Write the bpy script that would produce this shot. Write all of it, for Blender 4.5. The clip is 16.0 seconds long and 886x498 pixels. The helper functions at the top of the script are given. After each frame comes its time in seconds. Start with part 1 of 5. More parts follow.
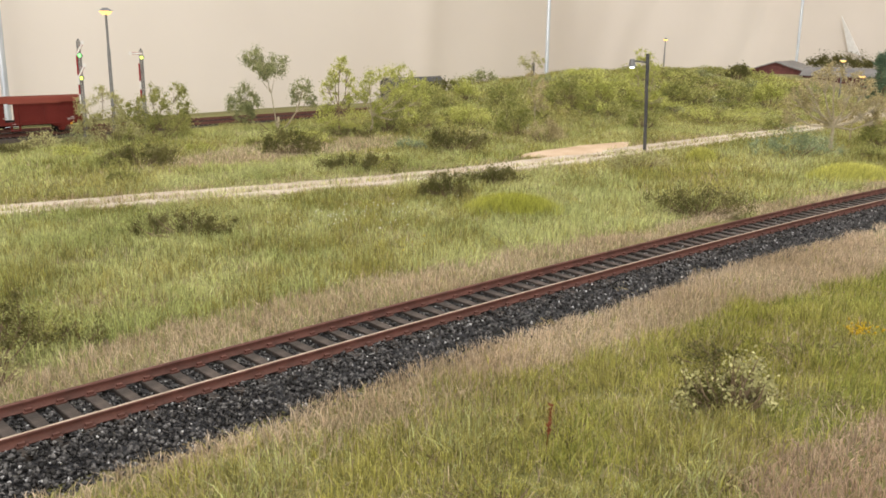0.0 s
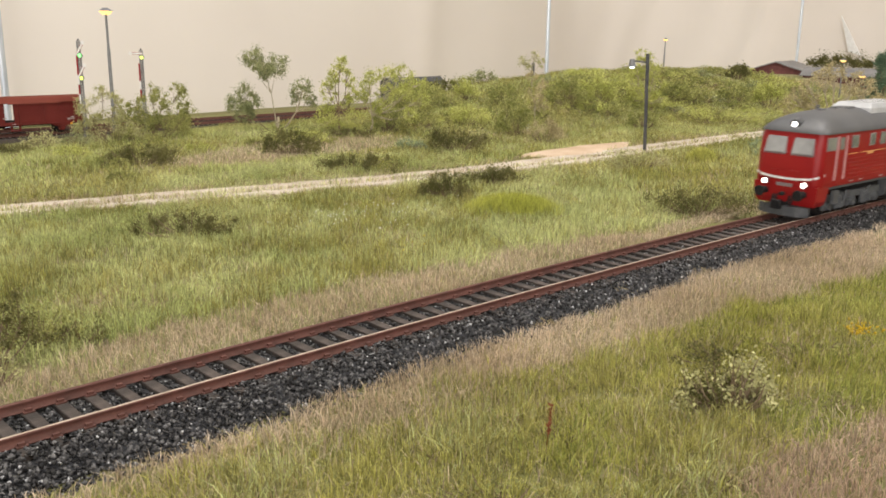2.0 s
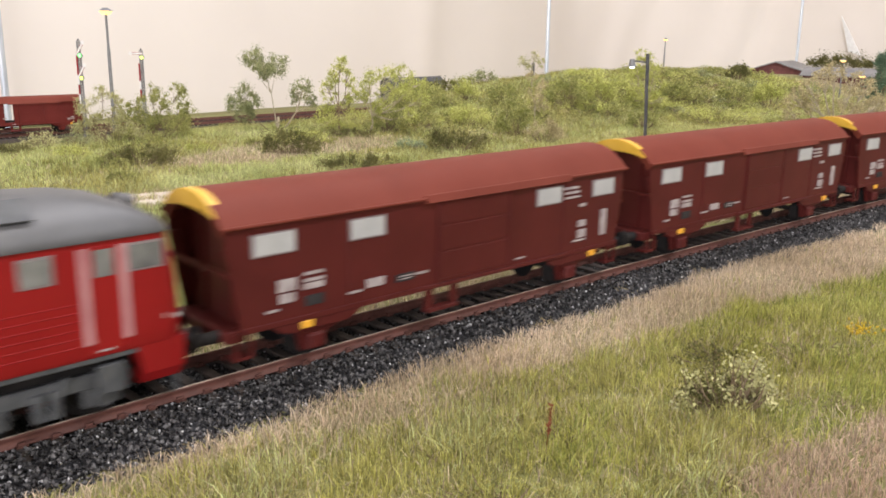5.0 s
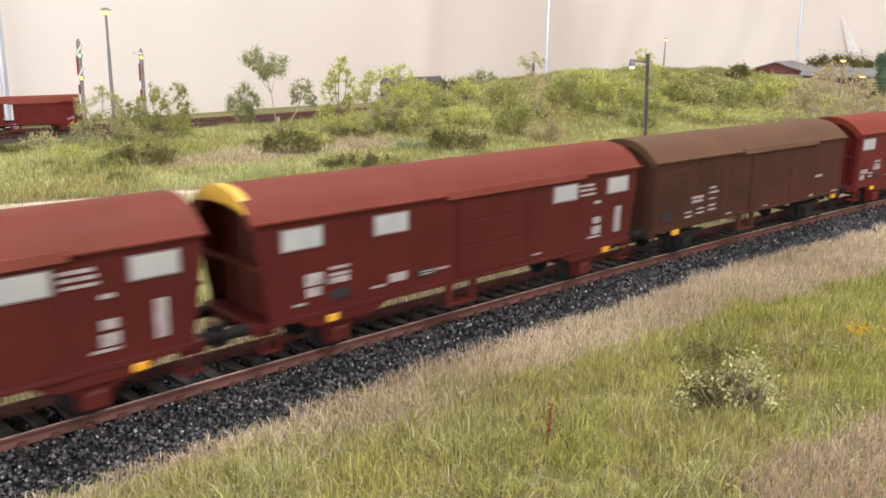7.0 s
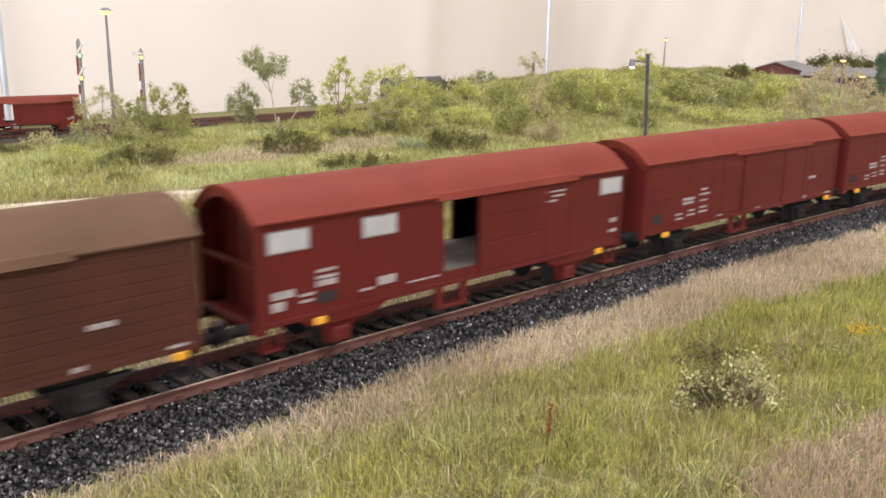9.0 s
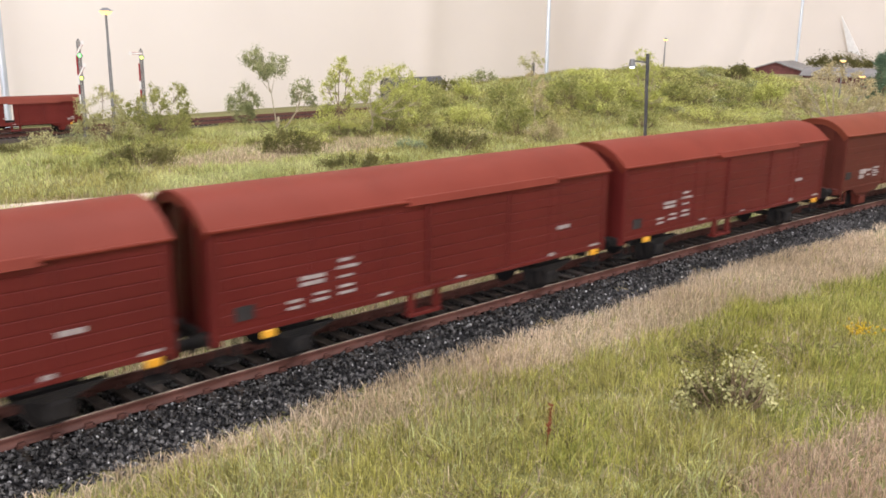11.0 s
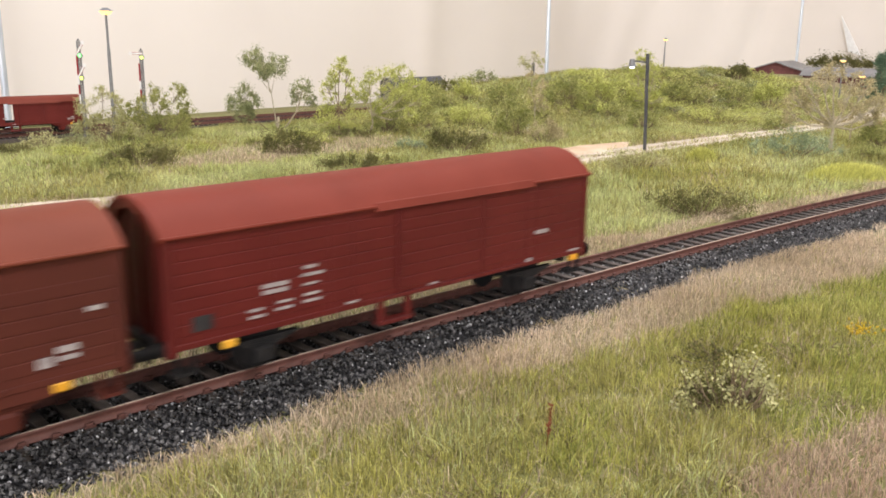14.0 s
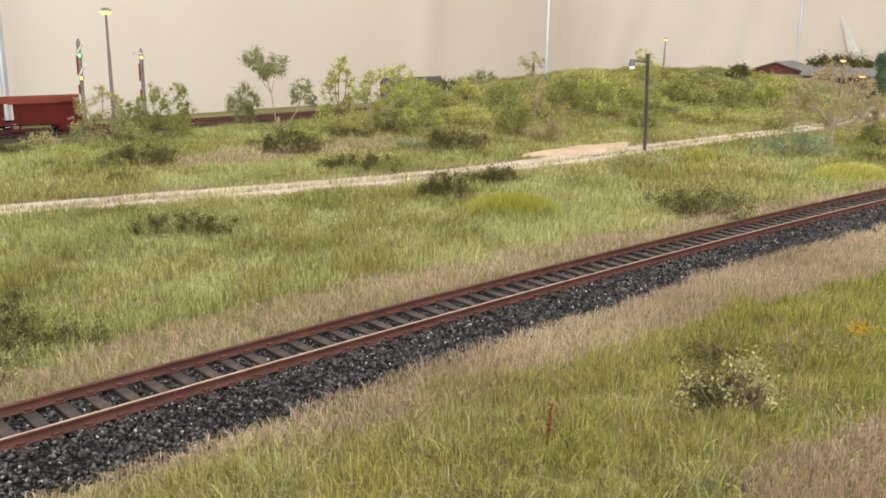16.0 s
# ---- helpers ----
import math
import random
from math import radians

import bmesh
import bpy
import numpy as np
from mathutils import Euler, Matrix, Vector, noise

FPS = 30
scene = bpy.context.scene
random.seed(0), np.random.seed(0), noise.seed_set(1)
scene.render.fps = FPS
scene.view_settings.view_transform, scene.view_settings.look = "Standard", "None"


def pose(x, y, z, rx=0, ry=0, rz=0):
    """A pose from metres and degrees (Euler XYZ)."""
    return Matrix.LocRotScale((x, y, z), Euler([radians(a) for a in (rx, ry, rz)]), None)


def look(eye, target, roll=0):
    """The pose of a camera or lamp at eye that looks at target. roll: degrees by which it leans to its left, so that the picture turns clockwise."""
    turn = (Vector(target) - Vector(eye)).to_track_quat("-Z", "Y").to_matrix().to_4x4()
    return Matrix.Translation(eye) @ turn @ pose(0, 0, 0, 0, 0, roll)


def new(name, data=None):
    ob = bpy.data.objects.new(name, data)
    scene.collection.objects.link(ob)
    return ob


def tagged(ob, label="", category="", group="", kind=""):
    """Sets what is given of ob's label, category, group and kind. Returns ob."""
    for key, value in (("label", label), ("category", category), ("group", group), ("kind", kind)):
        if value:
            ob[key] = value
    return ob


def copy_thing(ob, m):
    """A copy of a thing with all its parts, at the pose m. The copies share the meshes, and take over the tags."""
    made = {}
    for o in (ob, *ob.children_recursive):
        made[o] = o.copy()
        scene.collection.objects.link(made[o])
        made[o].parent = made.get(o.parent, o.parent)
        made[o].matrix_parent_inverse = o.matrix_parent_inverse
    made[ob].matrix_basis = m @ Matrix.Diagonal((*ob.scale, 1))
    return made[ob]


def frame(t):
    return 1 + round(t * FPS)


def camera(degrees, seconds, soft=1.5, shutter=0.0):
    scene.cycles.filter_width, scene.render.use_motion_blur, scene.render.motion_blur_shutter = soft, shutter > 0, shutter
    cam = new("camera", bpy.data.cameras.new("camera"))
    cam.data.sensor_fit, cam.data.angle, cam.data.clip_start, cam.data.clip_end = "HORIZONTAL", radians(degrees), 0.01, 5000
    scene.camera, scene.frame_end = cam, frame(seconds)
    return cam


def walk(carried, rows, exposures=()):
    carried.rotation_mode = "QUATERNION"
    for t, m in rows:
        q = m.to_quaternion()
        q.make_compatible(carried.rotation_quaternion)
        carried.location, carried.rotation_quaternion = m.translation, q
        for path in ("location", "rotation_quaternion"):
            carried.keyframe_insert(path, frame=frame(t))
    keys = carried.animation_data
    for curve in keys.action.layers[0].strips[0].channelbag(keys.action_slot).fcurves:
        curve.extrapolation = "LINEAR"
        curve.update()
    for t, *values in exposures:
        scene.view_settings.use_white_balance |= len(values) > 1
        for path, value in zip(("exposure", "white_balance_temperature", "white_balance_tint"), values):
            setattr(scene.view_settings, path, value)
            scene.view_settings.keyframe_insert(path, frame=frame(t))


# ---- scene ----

MM = 0.001   # lengths below are in millimetres: a 1:87 model railway

# ---- camera ----
cam = camera(54.6, 16.0, soft=1.7, shutter=0.5)
EYE = (0.0, -193.73 * MM, 84.29 * MM)
YAW, PITCH, ROLL = 44.223, -13.916, 0.745
aim = Vector((math.sin(radians(YAW)) * math.cos(radians(PITCH)),
              math.cos(radians(YAW)) * math.cos(radians(PITCH)), math.sin(radians(PITCH))))
still = look(EYE, Vector(EYE) + aim, ROLL)
walk(cam, [(0.0, still), (16.0, still)],
     exposures=[(0.0, 0.0, 6500, 10), (1.5, 0.0, 6500, 10), (2.5, 0.02, 6460, 10.5), (3.5, 0.08, 6390, 11.5), (4.2, 0.21, 6240, 13.5), (6.3, 0.31, 6110, 15.5),
                (9.0, 0.31, 6100, 15.5), (13.0, 0.33, 6100, 15.5), (13.8, 0.28, 6170, 14), (14.5, 0.21, 6240, 13.5), (15.0, 0.08, 6390, 11.5), (15.5, 0.0, 6430, 10), (16.0, 0.0, 6450, 10)])

# ---- world and light: a closed room lit by ceiling luminaires ----
world = bpy.data.worlds.new("room_world")
scene.world = world
world.use_nodes = True
world.node_tree.nodes["Background"].inputs[0].default_value = (0.9, 0.93, 1.0, 1)
world.node_tree.nodes["Background"].inputs[1].default_value = 0.3
LAMP_WATTS = 32.0
KEY_WATTS = 125.0


# ---- materials ----
def mat(name, c1, c2=None, scale=40.0, rough=0.6, metal=0.0, bump=0.0, bscale=None, c3=None, rnd=0.0, island=0.0,
        detail=5.0, spec=0.5, lo=0.35, hi=0.65, dust=0.0, dustcol=(0.35, 0.30, 0.24)):
    """Noise-varied surface. scale is in cycles per metre; rnd / island vary brightness per object / per loose piece."""
    m = bpy.data.materials.new(name)
    m.use_nodes = True
    nt = m.node_tree
    b = nt.nodes["Principled BSDF"]
    b.inputs["Roughness"].default_value, b.inputs["Metallic"].default_value = rough, metal
    b.inputs["Specular IOR Level"].default_value = spec
    co = nt.nodes.new("ShaderNodeTexCoord")
    n = nt.nodes.new("ShaderNodeTexNoise")
    n.inputs["Scale"].default_value, n.inputs["Detail"].default_value = scale, detail
    nt.links.new(co.outputs["Object"], n.inputs["Vector"])
    ramp = nt.nodes.new("ShaderNodeValToRGB")
    ramp.color_ramp.elements[0].position, ramp.color_ramp.elements[1].position = lo, hi
    ramp.color_ramp.elements[0].color = (*c1, 1)
    ramp.color_ramp.elements[1].color = (*(c2 or [v * 1.18 for v in c1]), 1)
    if c3:
        e = ramp.color_ramp.elements.new((lo + hi) / 2)
        e.color = (*c3, 1)
    nt.links.new(n.outputs["Fac"], ramp.inputs["Fac"])
    colour = ramp.outputs["Color"]
    if dust:
        d = nt.nodes.new("ShaderNodeTexNoise")
        d.inputs["Scale"].default_value, d.inputs["Detail"].default_value = scale * 0.27, 8.0
        nt.links.new(co.outputs["Object"], d.inputs["Vector"])
        mr = nt.nodes.new("ShaderNodeMapRange")
        mr.inputs["From Min"].default_value, mr.inputs["From Max"].default_value = 0.4, 0.75
        mr.inputs["To Max"].default_value = dust
        nt.links.new(d.outputs["Fac"], mr.inputs["Value"])
        mx = nt.nodes.new("ShaderNodeMix")
        mx.data_type = "RGBA"
        nt.links.new(mr.outputs["Result"], mx.inputs["Factor"])
        nt.links.new(colour, mx.inputs["A"])
        mx.inputs["B"].default_value = (*dustcol, 1)
        colour = mx.outputs["Result"]
    for amount, kind in ((rnd, "o"), (island, "i")):
        if amount:
            src = nt.nodes.new("ShaderNodeObjectInfo" if kind == "o" else "ShaderNodeNewGeometry")
            out = src.outputs["Random"] if kind == "o" else src.outputs["Random Per Island"]
            mr = nt.nodes.new("ShaderNodeMapRange")
            mr.inputs["To Min"].default_value, mr.inputs["To Max"].default_value = 1 - amount, 1 + amount
            nt.links.new(out, mr.inputs["Value"])
            hsv = nt.nodes.new("ShaderNodeHueSaturation")
            nt.links.new(mr.outputs["Result"], hsv.inputs["Value"])
            nt.links.new(colour, hsv.inputs["Color"])
            colour = hsv.outputs["Color"]
    nt.links.new(colour, b.inputs["Base Color"])
    if bump:
        n2 = nt.nodes.new("ShaderNodeTexNoise")
        n2.inputs["Scale"].default_value, n2.inputs["Detail"].default_value = bscale or scale * 4, 6.0
        nt.links.new(co.outputs["Object"], n2.inputs["Vector"])
        bp = nt.nodes.new("ShaderNodeBump")
        bp.inputs["Strength"].default_value, bp.inputs["Distance"].default_value = bump, 0.0006
        nt.links.new(n2.outputs["Fac"], bp.inputs["Height"])
        nt.links.new(bp.outputs["Normal"], b.inputs["Normal"])
    return m


def glow(name, colour, strength):
    m = bpy.data.materials.new(name)
    m.use_nodes = True
    b = m.node_tree.nodes["Principled BSDF"]
    b.inputs["Base Color"].default_value = (*colour, 1)
    b.inputs["Emission Color"].default_value = (*colour, 1)
    b.inputs["Emission Strength"].default_value = strength
    return m


RED = mat("locomotive_red_paint", (0.25, 0.008, 0.009), (0.285, 0.011, 0.011), 60, 0.4, spec=0.3, dust=0.10, dustcol=(0.20, 0.012, 0.012))
ROOF_GREY = mat("grey_roof_paint", (0.066, 0.067, 0.071), (0.086, 0.087, 0.091), 70, 0.5, dust=0.12)
CHASSIS = mat("grey_running_gear", (0.045, 0.048, 0.052), (0.085, 0.088, 0.092), 250, 0.65, bump=0.3, dust=0.4, dustcol=(0.12, 0.12, 0.118))
LIGHT_GREY = mat("pale_grey_vent", (0.36, 0.36, 0.36), (0.44, 0.44, 0.44), 90, 0.5)
DARK = mat("black_underframe", (0.009, 0.009, 0.010), (0.022, 0.020, 0.019), 200, 0.8, spec=0.2, dust=0.2, dustcol=(0.045, 0.034, 0.027))
# pale base tone: reflections of the bright room are put into the colour
PALE_GLASS = mat("cab_glass_reflection_tone", (0.16, 0.165, 0.165), (0.34, 0.34, 0.335), 60, 0.1, spec=0.8)
GLASS = mat("window_glass", (0.10, 0.105, 0.105), (0.24, 0.24, 0.23), 90, 0.1, spec=0.8)
SILVER = mat("silver_window_frame", (0.19, 0.15, 0.15), (0.25, 0.20, 0.20), 120, 0.4)
PINK = mat("worn_handrail_paint", (0.44, 0.21, 0.22), (0.52, 0.27, 0.27), 200, 0.5)
GOLD = mat("yellow_line_paint", (0.60, 0.28, 0.09), (0.66, 0.34, 0.13), 200, 0.5)
WHITE = mat("white_paint", (0.72, 0.70, 0.68), (0.8, 0.79, 0.77), 150, 0.55)
PRINT = mat("white_lettering", (0.30, 0.25, 0.245), (0.44, 0.39, 0.38), 300, 0.6)
PANEL = mat("pale_panel", (0.40, 0.40, 0.395), (0.47, 0.47, 0.46), 120, 0.5)
YELLOW = mat("yellow_paint", (0.78, 0.36, 0.02), (0.85, 0.45, 0.04), 150, 0.5)
OCHRE = mat("ochre_end_paint", (0.62, 0.36, 0.03), (0.70, 0.42, 0.05), 150, 0.5)
# wagon paints in pairs: each roof colour is lighter than its walls
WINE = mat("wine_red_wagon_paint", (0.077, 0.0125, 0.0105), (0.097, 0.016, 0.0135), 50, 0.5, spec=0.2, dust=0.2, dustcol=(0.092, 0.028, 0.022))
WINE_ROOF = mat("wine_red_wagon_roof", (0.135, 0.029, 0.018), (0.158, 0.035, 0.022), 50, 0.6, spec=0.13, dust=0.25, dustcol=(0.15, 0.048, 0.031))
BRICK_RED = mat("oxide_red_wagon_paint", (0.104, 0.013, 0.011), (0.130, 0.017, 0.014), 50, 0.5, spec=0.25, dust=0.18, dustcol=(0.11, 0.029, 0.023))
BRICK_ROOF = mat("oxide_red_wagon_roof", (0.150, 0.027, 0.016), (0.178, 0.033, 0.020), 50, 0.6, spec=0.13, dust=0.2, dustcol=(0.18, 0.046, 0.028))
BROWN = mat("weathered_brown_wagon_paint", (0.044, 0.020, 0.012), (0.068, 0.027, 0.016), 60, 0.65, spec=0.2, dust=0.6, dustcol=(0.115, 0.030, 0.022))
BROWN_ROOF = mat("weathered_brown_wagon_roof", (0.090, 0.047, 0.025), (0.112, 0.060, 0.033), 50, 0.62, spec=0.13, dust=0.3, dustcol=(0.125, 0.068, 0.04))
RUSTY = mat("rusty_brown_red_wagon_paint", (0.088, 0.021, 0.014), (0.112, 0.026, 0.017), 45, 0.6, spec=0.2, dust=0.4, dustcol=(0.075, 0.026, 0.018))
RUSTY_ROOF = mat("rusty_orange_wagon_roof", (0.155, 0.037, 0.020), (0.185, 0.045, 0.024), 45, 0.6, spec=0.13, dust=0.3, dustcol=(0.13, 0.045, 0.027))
RUST_RAIL = mat("rusty_rail", (0.085, 0.032, 0.023), (0.135, 0.050, 0.036), 220, 0.7, bump=0.3, dust=0.25, dustcol=(0.19, 0.09, 0.065))
RAIL_TOP = mat("bright_rail_head", (0.40, 0.31, 0.24), (0.50, 0.40, 0.32), 130, 0.5, metal=0.3)
SLEEPER = mat("weathered_sleeper", (0.042, 0.033, 0.028), (0.080, 0.063, 0.053), 180, 0.85, bump=0.5, rnd=0.2)
BALLAST_MAT = mat("dark_ballast_stone", (0.030, 0.028, 0.028), (0.13, 0.126, 0.124), 420, 0.85, island=0.85, spec=0.2, bump=0.6, bscale=2500)
BALLAST_BED = mat("ballast_bed", (0.014, 0.014, 0.016), (0.05, 0.05, 0.055), 700, 0.8, bump=0.8)
BALLAST_PALE = mat("pale_ballast_stone", (0.30, 0.30, 0.31), (0.55, 0.54, 0.53), 300, 0.6, island=0.4)
STEEL = mat("galvanised_pole", (0.55, 0.60, 0.66), (0.66, 0.70, 0.75), 20, 0.28, metal=0.35)
POST = mat("dark_post_paint", (0.05, 0.05, 0.055), (0.085, 0.085, 0.09), 300, 0.6)
POST_GREY = mat("grey_post", (0.16, 0.16, 0.165), (0.22, 0.22, 0.225), 200, 0.6)
FLOORBOARD = mat("bare_wagon_floor", (0.17, 0.15, 0.13), (0.24, 0.21, 0.18), 160, 0.8)
BLOCK = mat("black_chalk_panel", (0.02, 0.018, 0.018), (0.035, 0.03, 0.03), 200, 0.8)
CLOTH = mat("cream_backdrop_cloth", (0.73, 0.665, 0.605), (0.77, 0.71, 0.65), 2.0, 0.9, spec=0.1)
PLASTER = mat("room_plaster", (0.62, 0.60, 0.57), (0.67, 0.65, 0.62), 3.0, 0.9)
CEIL_MAT = mat("ceiling_paint", (0.75, 0.74, 0.72), (0.79, 0.78, 0.76), 3.0, 0.9)
FLOOR_MAT = mat("hall_floor", (0.16, 0.14, 0.12), (0.22, 0.19, 0.165), 6.0, 0.6)
BARK = mat("pale_bark", (0.34, 0.29, 0.19), (0.50, 0.43, 0.31), 500, 0.8)
BARK_DARK = mat("brown_twig_bark", (0.17, 0.12, 0.07), (0.26, 0.19, 0.12), 500, 0.85)


def plant_mat(name, c1, c2, patch=14.0, island=0.35, rough=0.65, trans=0.3):
    """Leaves and blades: colour drifts over the ground and from blade to blade, with light passing through."""
    m = mat(name, c1, c2, patch, rough, island=island, detail=3.0, spec=0.25)
    nt = m.node_tree
    b = nt.nodes["Principled BSDF"]
    tr = nt.nodes.new("ShaderNodeBsdfTranslucent")
    nt.links.new(b.inputs["Base Color"].links[0].from_socket, tr.inputs["Color"])
    mx = nt.nodes.new("ShaderNodeMixShader")
    mx.inputs[0].default_value = trans
    nt.links.new(b.outputs[0], mx.inputs[1])
    nt.links.new(tr.outputs[0], mx.inputs[2])
    nt.links.new(mx.outputs[0], nt.nodes["Material Output"].inputs["Surface"])
    return m


GREEN = plant_mat("meadow_grass", (0.41, 0.45, 0.17), (0.61, 0.63, 0.31), island=0.55)
OLIVE = plant_mat("olive_grass", (0.27, 0.25, 0.075), (0.44, 0.405, 0.15), island=0.6)
DEEP = plant_mat("deep_green_grass", (0.235, 0.26, 0.055), (0.39, 0.41, 0.12), island=0.6)
BRIGHT = plant_mat("bright_yellow_green_grass", (0.47, 0.48, 0.10), (0.63, 0.62, 0.19), island=0.4)
LIME = plant_mat("lime_grass", (0.38, 0.37, 0.09), (0.52, 0.49, 0.16), island=0.5)
STRAW = plant_mat("dry_straw_grass", (0.465, 0.365, 0.25), (0.65, 0.535, 0.40), island=0.5)
STRAW_BROWN = plant_mat("brown_straw_grass", (0.38, 0.27, 0.19), (0.56, 0.43, 0.325), island=0.5)
FAR_GREEN = plant_mat("hill_grass", (0.42, 0.455, 0.165), (0.60, 0.615, 0.28), island=0.45)
LEAF_DARK = plant_mat("dark_shrub_leaf", (0.115, 0.112, 0.036), (0.205, 0.19, 0.07), 60)
LEAF_MID = plant_mat("olive_shrub_leaf", (0.27, 0.285, 0.085), (0.43, 0.42, 0.155), 60, island=0.45)
LEAF_PALE = plant_mat("pale_shrub_leaf", (0.40, 0.39, 0.17), (0.56, 0.53, 0.28), 60)
LEAF_LIME = plant_mat("yellow_green_leaf", (0.43, 0.45, 0.12), (0.60, 0.60, 0.21), 60, island=0.4)
LEAF_GREY = plant_mat("grey_green_leaf", (0.26, 0.28, 0.13), (0.40, 0.41, 0.21), 60)
LEAF_DRY = plant_mat("dry_tan_leaf", (0.40, 0.34, 0.18), (0.56, 0.48, 0.28), 60)
LEAF_TEAL = plant_mat("soft_teal_leaf", (0.25, 0.31, 0.17), (0.38, 0.43, 0.26), 60)
LEAF_BLUE = plant_mat("blue_green_leaf", (0.10, 0.16, 0.10), (0.18, 0.25, 0.16), 60)
FLOWER = plant_mat("white_flower", (0.75, 0.75, 0.62), (0.85, 0.85, 0.75), 60, island=0.1)
FLOWER_Y = plant_mat("yellow_flower", (0.65, 0.45, 0.03), (0.75, 0.55, 0.05), 60, island=0.1)
RUST_SEED = plant_mat("rust_red_seed", (0.24, 0.075, 0.035), (0.34, 0.12, 0.06), 60)
GROUND_MAT = mat("layout_soil", (0.16, 0.145, 0.055), (0.28, 0.22, 0.125), 16, 0.95, bump=0.8, bscale=900, c3=(0.18, 0.18, 0.055), detail=8)
DIRT = mat("pale_dirt_road", (0.42, 0.35, 0.27), (0.56, 0.49, 0.40), 45, 0.95, bump=0.6, bscale=700)
SAND = mat("orange_sand", (0.44, 0.31, 0.20), (0.56, 0.43, 0.31), 40, 0.95, bump=0.6, bscale=700)


# ---- mesh helpers ----
def link(name, bm, material, parent=None, label="", smooth=False, at=None):
    me = bpy.data.meshes.new(name)
    bmesh.ops.scale(bm, vec=(MM, MM, MM), verts=bm.verts)
    bm.to_mesh(me)
    bm.free()
    for m in (material if isinstance(material, (list, tuple)) else [material]):
        me.materials.append(m)
    if smooth:
        me.polygons.foreach_set("use_smooth", [True] * len(me.polygons))
        me.set_sharp_from_angle(angle=radians(38))
    ob = new(name, me)
    if parent:
        ob.parent = parent
    if at:
        ob.location = [v * MM for v in at]
    if label:
        tagged(ob, label)
    return ob


def part(name, bm, material, parent, label="", smooth=False):
    return link(name, bm, material, parent, label, smooth)


def again(ob, name, x=0, y=0, z=0, rz=0, parent=None):
    """The same piece once more, on the same mesh, moved by millimetres."""
    o = new(name, ob.data)
    o.parent = parent or ob.parent
    o.matrix_basis = pose(x * MM, y * MM, z * MM, 0, 0, rz)
    return o


def array_mesh(name, verts, faces, material, kind="stuff", label="", category="", parent=None, smooth=False):
    """A mesh from numpy arrays in millimetres; faces all with the same number of corners."""
    me = bpy.data.meshes.new(name)
    v = np.ascontiguousarray(verts, dtype=np.float32).reshape(-1, 3) * MM
    f = np.ascontiguousarray(faces, dtype=np.int32)
    me.vertices.add(len(v))
    me.vertices.foreach_set("co", v.ravel())
    me.loops.add(f.size)
    me.loops.foreach_set("vertex_index", f.ravel())
    me.polygons.add(len(f))
    me.polygons.foreach_set("loop_start", np.arange(0, f.size, f.shape[1], dtype=np.int32))
    me.update(calc_edges=True)
    if smooth:
        me.polygons.foreach_set("use_smooth", [True] * len(f))
    for m in (material if isinstance(material, (list, tuple)) else [material]):
        me.materials.append(m)
    ob = new(name, me)
    if parent:
        ob.parent = parent
    return tagged(ob, label, category, kind=kind)


def box(bm, x0, x1, y0, y1, z0, z1, bevel=0.0, m=None):
    g = bmesh.ops.create_cube(bm, size=1.0)["verts"]
    for v in g:
        v.co = Vector((x0 + (v.co.x + 0.5) * (x1 - x0), y0 + (v.co.y + 0.5) * (y1 - y0), z0 + (v.co.z + 0.5) * (z1 - z0)))
    if bevel:
        es = list({e for v in g for e in v.link_edges})
        g = list({v for f in bmesh.ops.bevel(bm, geom=es, offset=bevel, segments=1, affect="EDGES")["faces"] for v in f.verts} | set(v for v in g if v.is_valid))
    if m:
        bmesh.ops.transform(bm, matrix=m, verts=g)
    return bm


def cyl(bm, p, q, r0, r1=None, seg=10, caps=True):
    p, q = Vector(p), Vector(q)
    d = q - p
    m = Matrix.Translation((p + q) / 2) @ d.to_track_quat("Z", "Y").to_matrix().to_4x4()
    bmesh.ops.create_cone(bm, cap_ends=caps, segments=seg, radius1=r0, radius2=r0 if r1 is None else r1, depth=d.length, matrix=m)
    return bm


def loft(bm, rings, cap=True):
    """Closed rings of points, joined one after another."""
    rows = [[bm.verts.new(p) for p in ring] for ring in rings]
    for a, b in zip(rows, rows[1:]):
        for i in range(len(a)):
            j = (i + 1) % len(a)
            bm.faces.new((a[i], a[j], b[j], b[i]))
    if cap:
        bm.faces.new(rows[0])
        bm.faces.new(rows[-1])
    bmesh.ops.recalc_face_normals(bm, faces=bm.faces)
    return bm


def B(*args, **kw):
    return box(bmesh.new(), *args, **kw)


def C(*args, **kw):
    return cyl(bmesh.new(), *args, **kw)


def thing(name, label, category, group="", x=0, y=0, z=0, rz=0):
    ob = new(name)
    ob.empty_display_size = 0.01
    ob.matrix_basis = pose(x * MM, y * MM, z * MM, 0, 0, rz)
    return tagged(ob, label, category, group)

# ---- the line of the main track, by its length s in millimetres ----
S0, S1 = -2900, 3100
_s = np.arange(S0, S1 + 1, 1.0)
_k = np.where((_s > -250) & (_s < 700), -0.0001347 - 1.3536e-7 * _s, -1 / 900)
_h = np.cumsum(_k)
_h -= _h[-S0]
_x = np.cumsum(np.cos(_h))
_y = np.cumsum(np.sin(_h))
_x -= _x[-S0]
_y -= _y[-S0]


def line(s, n=0.0):
    """Place and heading of the track at s, n to its far side."""
    h = np.interp(s, _s, _h)
    return np.interp(s, _s, _x) - n * np.sin(h), np.interp(s, _s, _y) + n * np.cos(h), h


def line_y(x):
    return -0.0000674 * x * x - 2.256e-8 * x ** 3


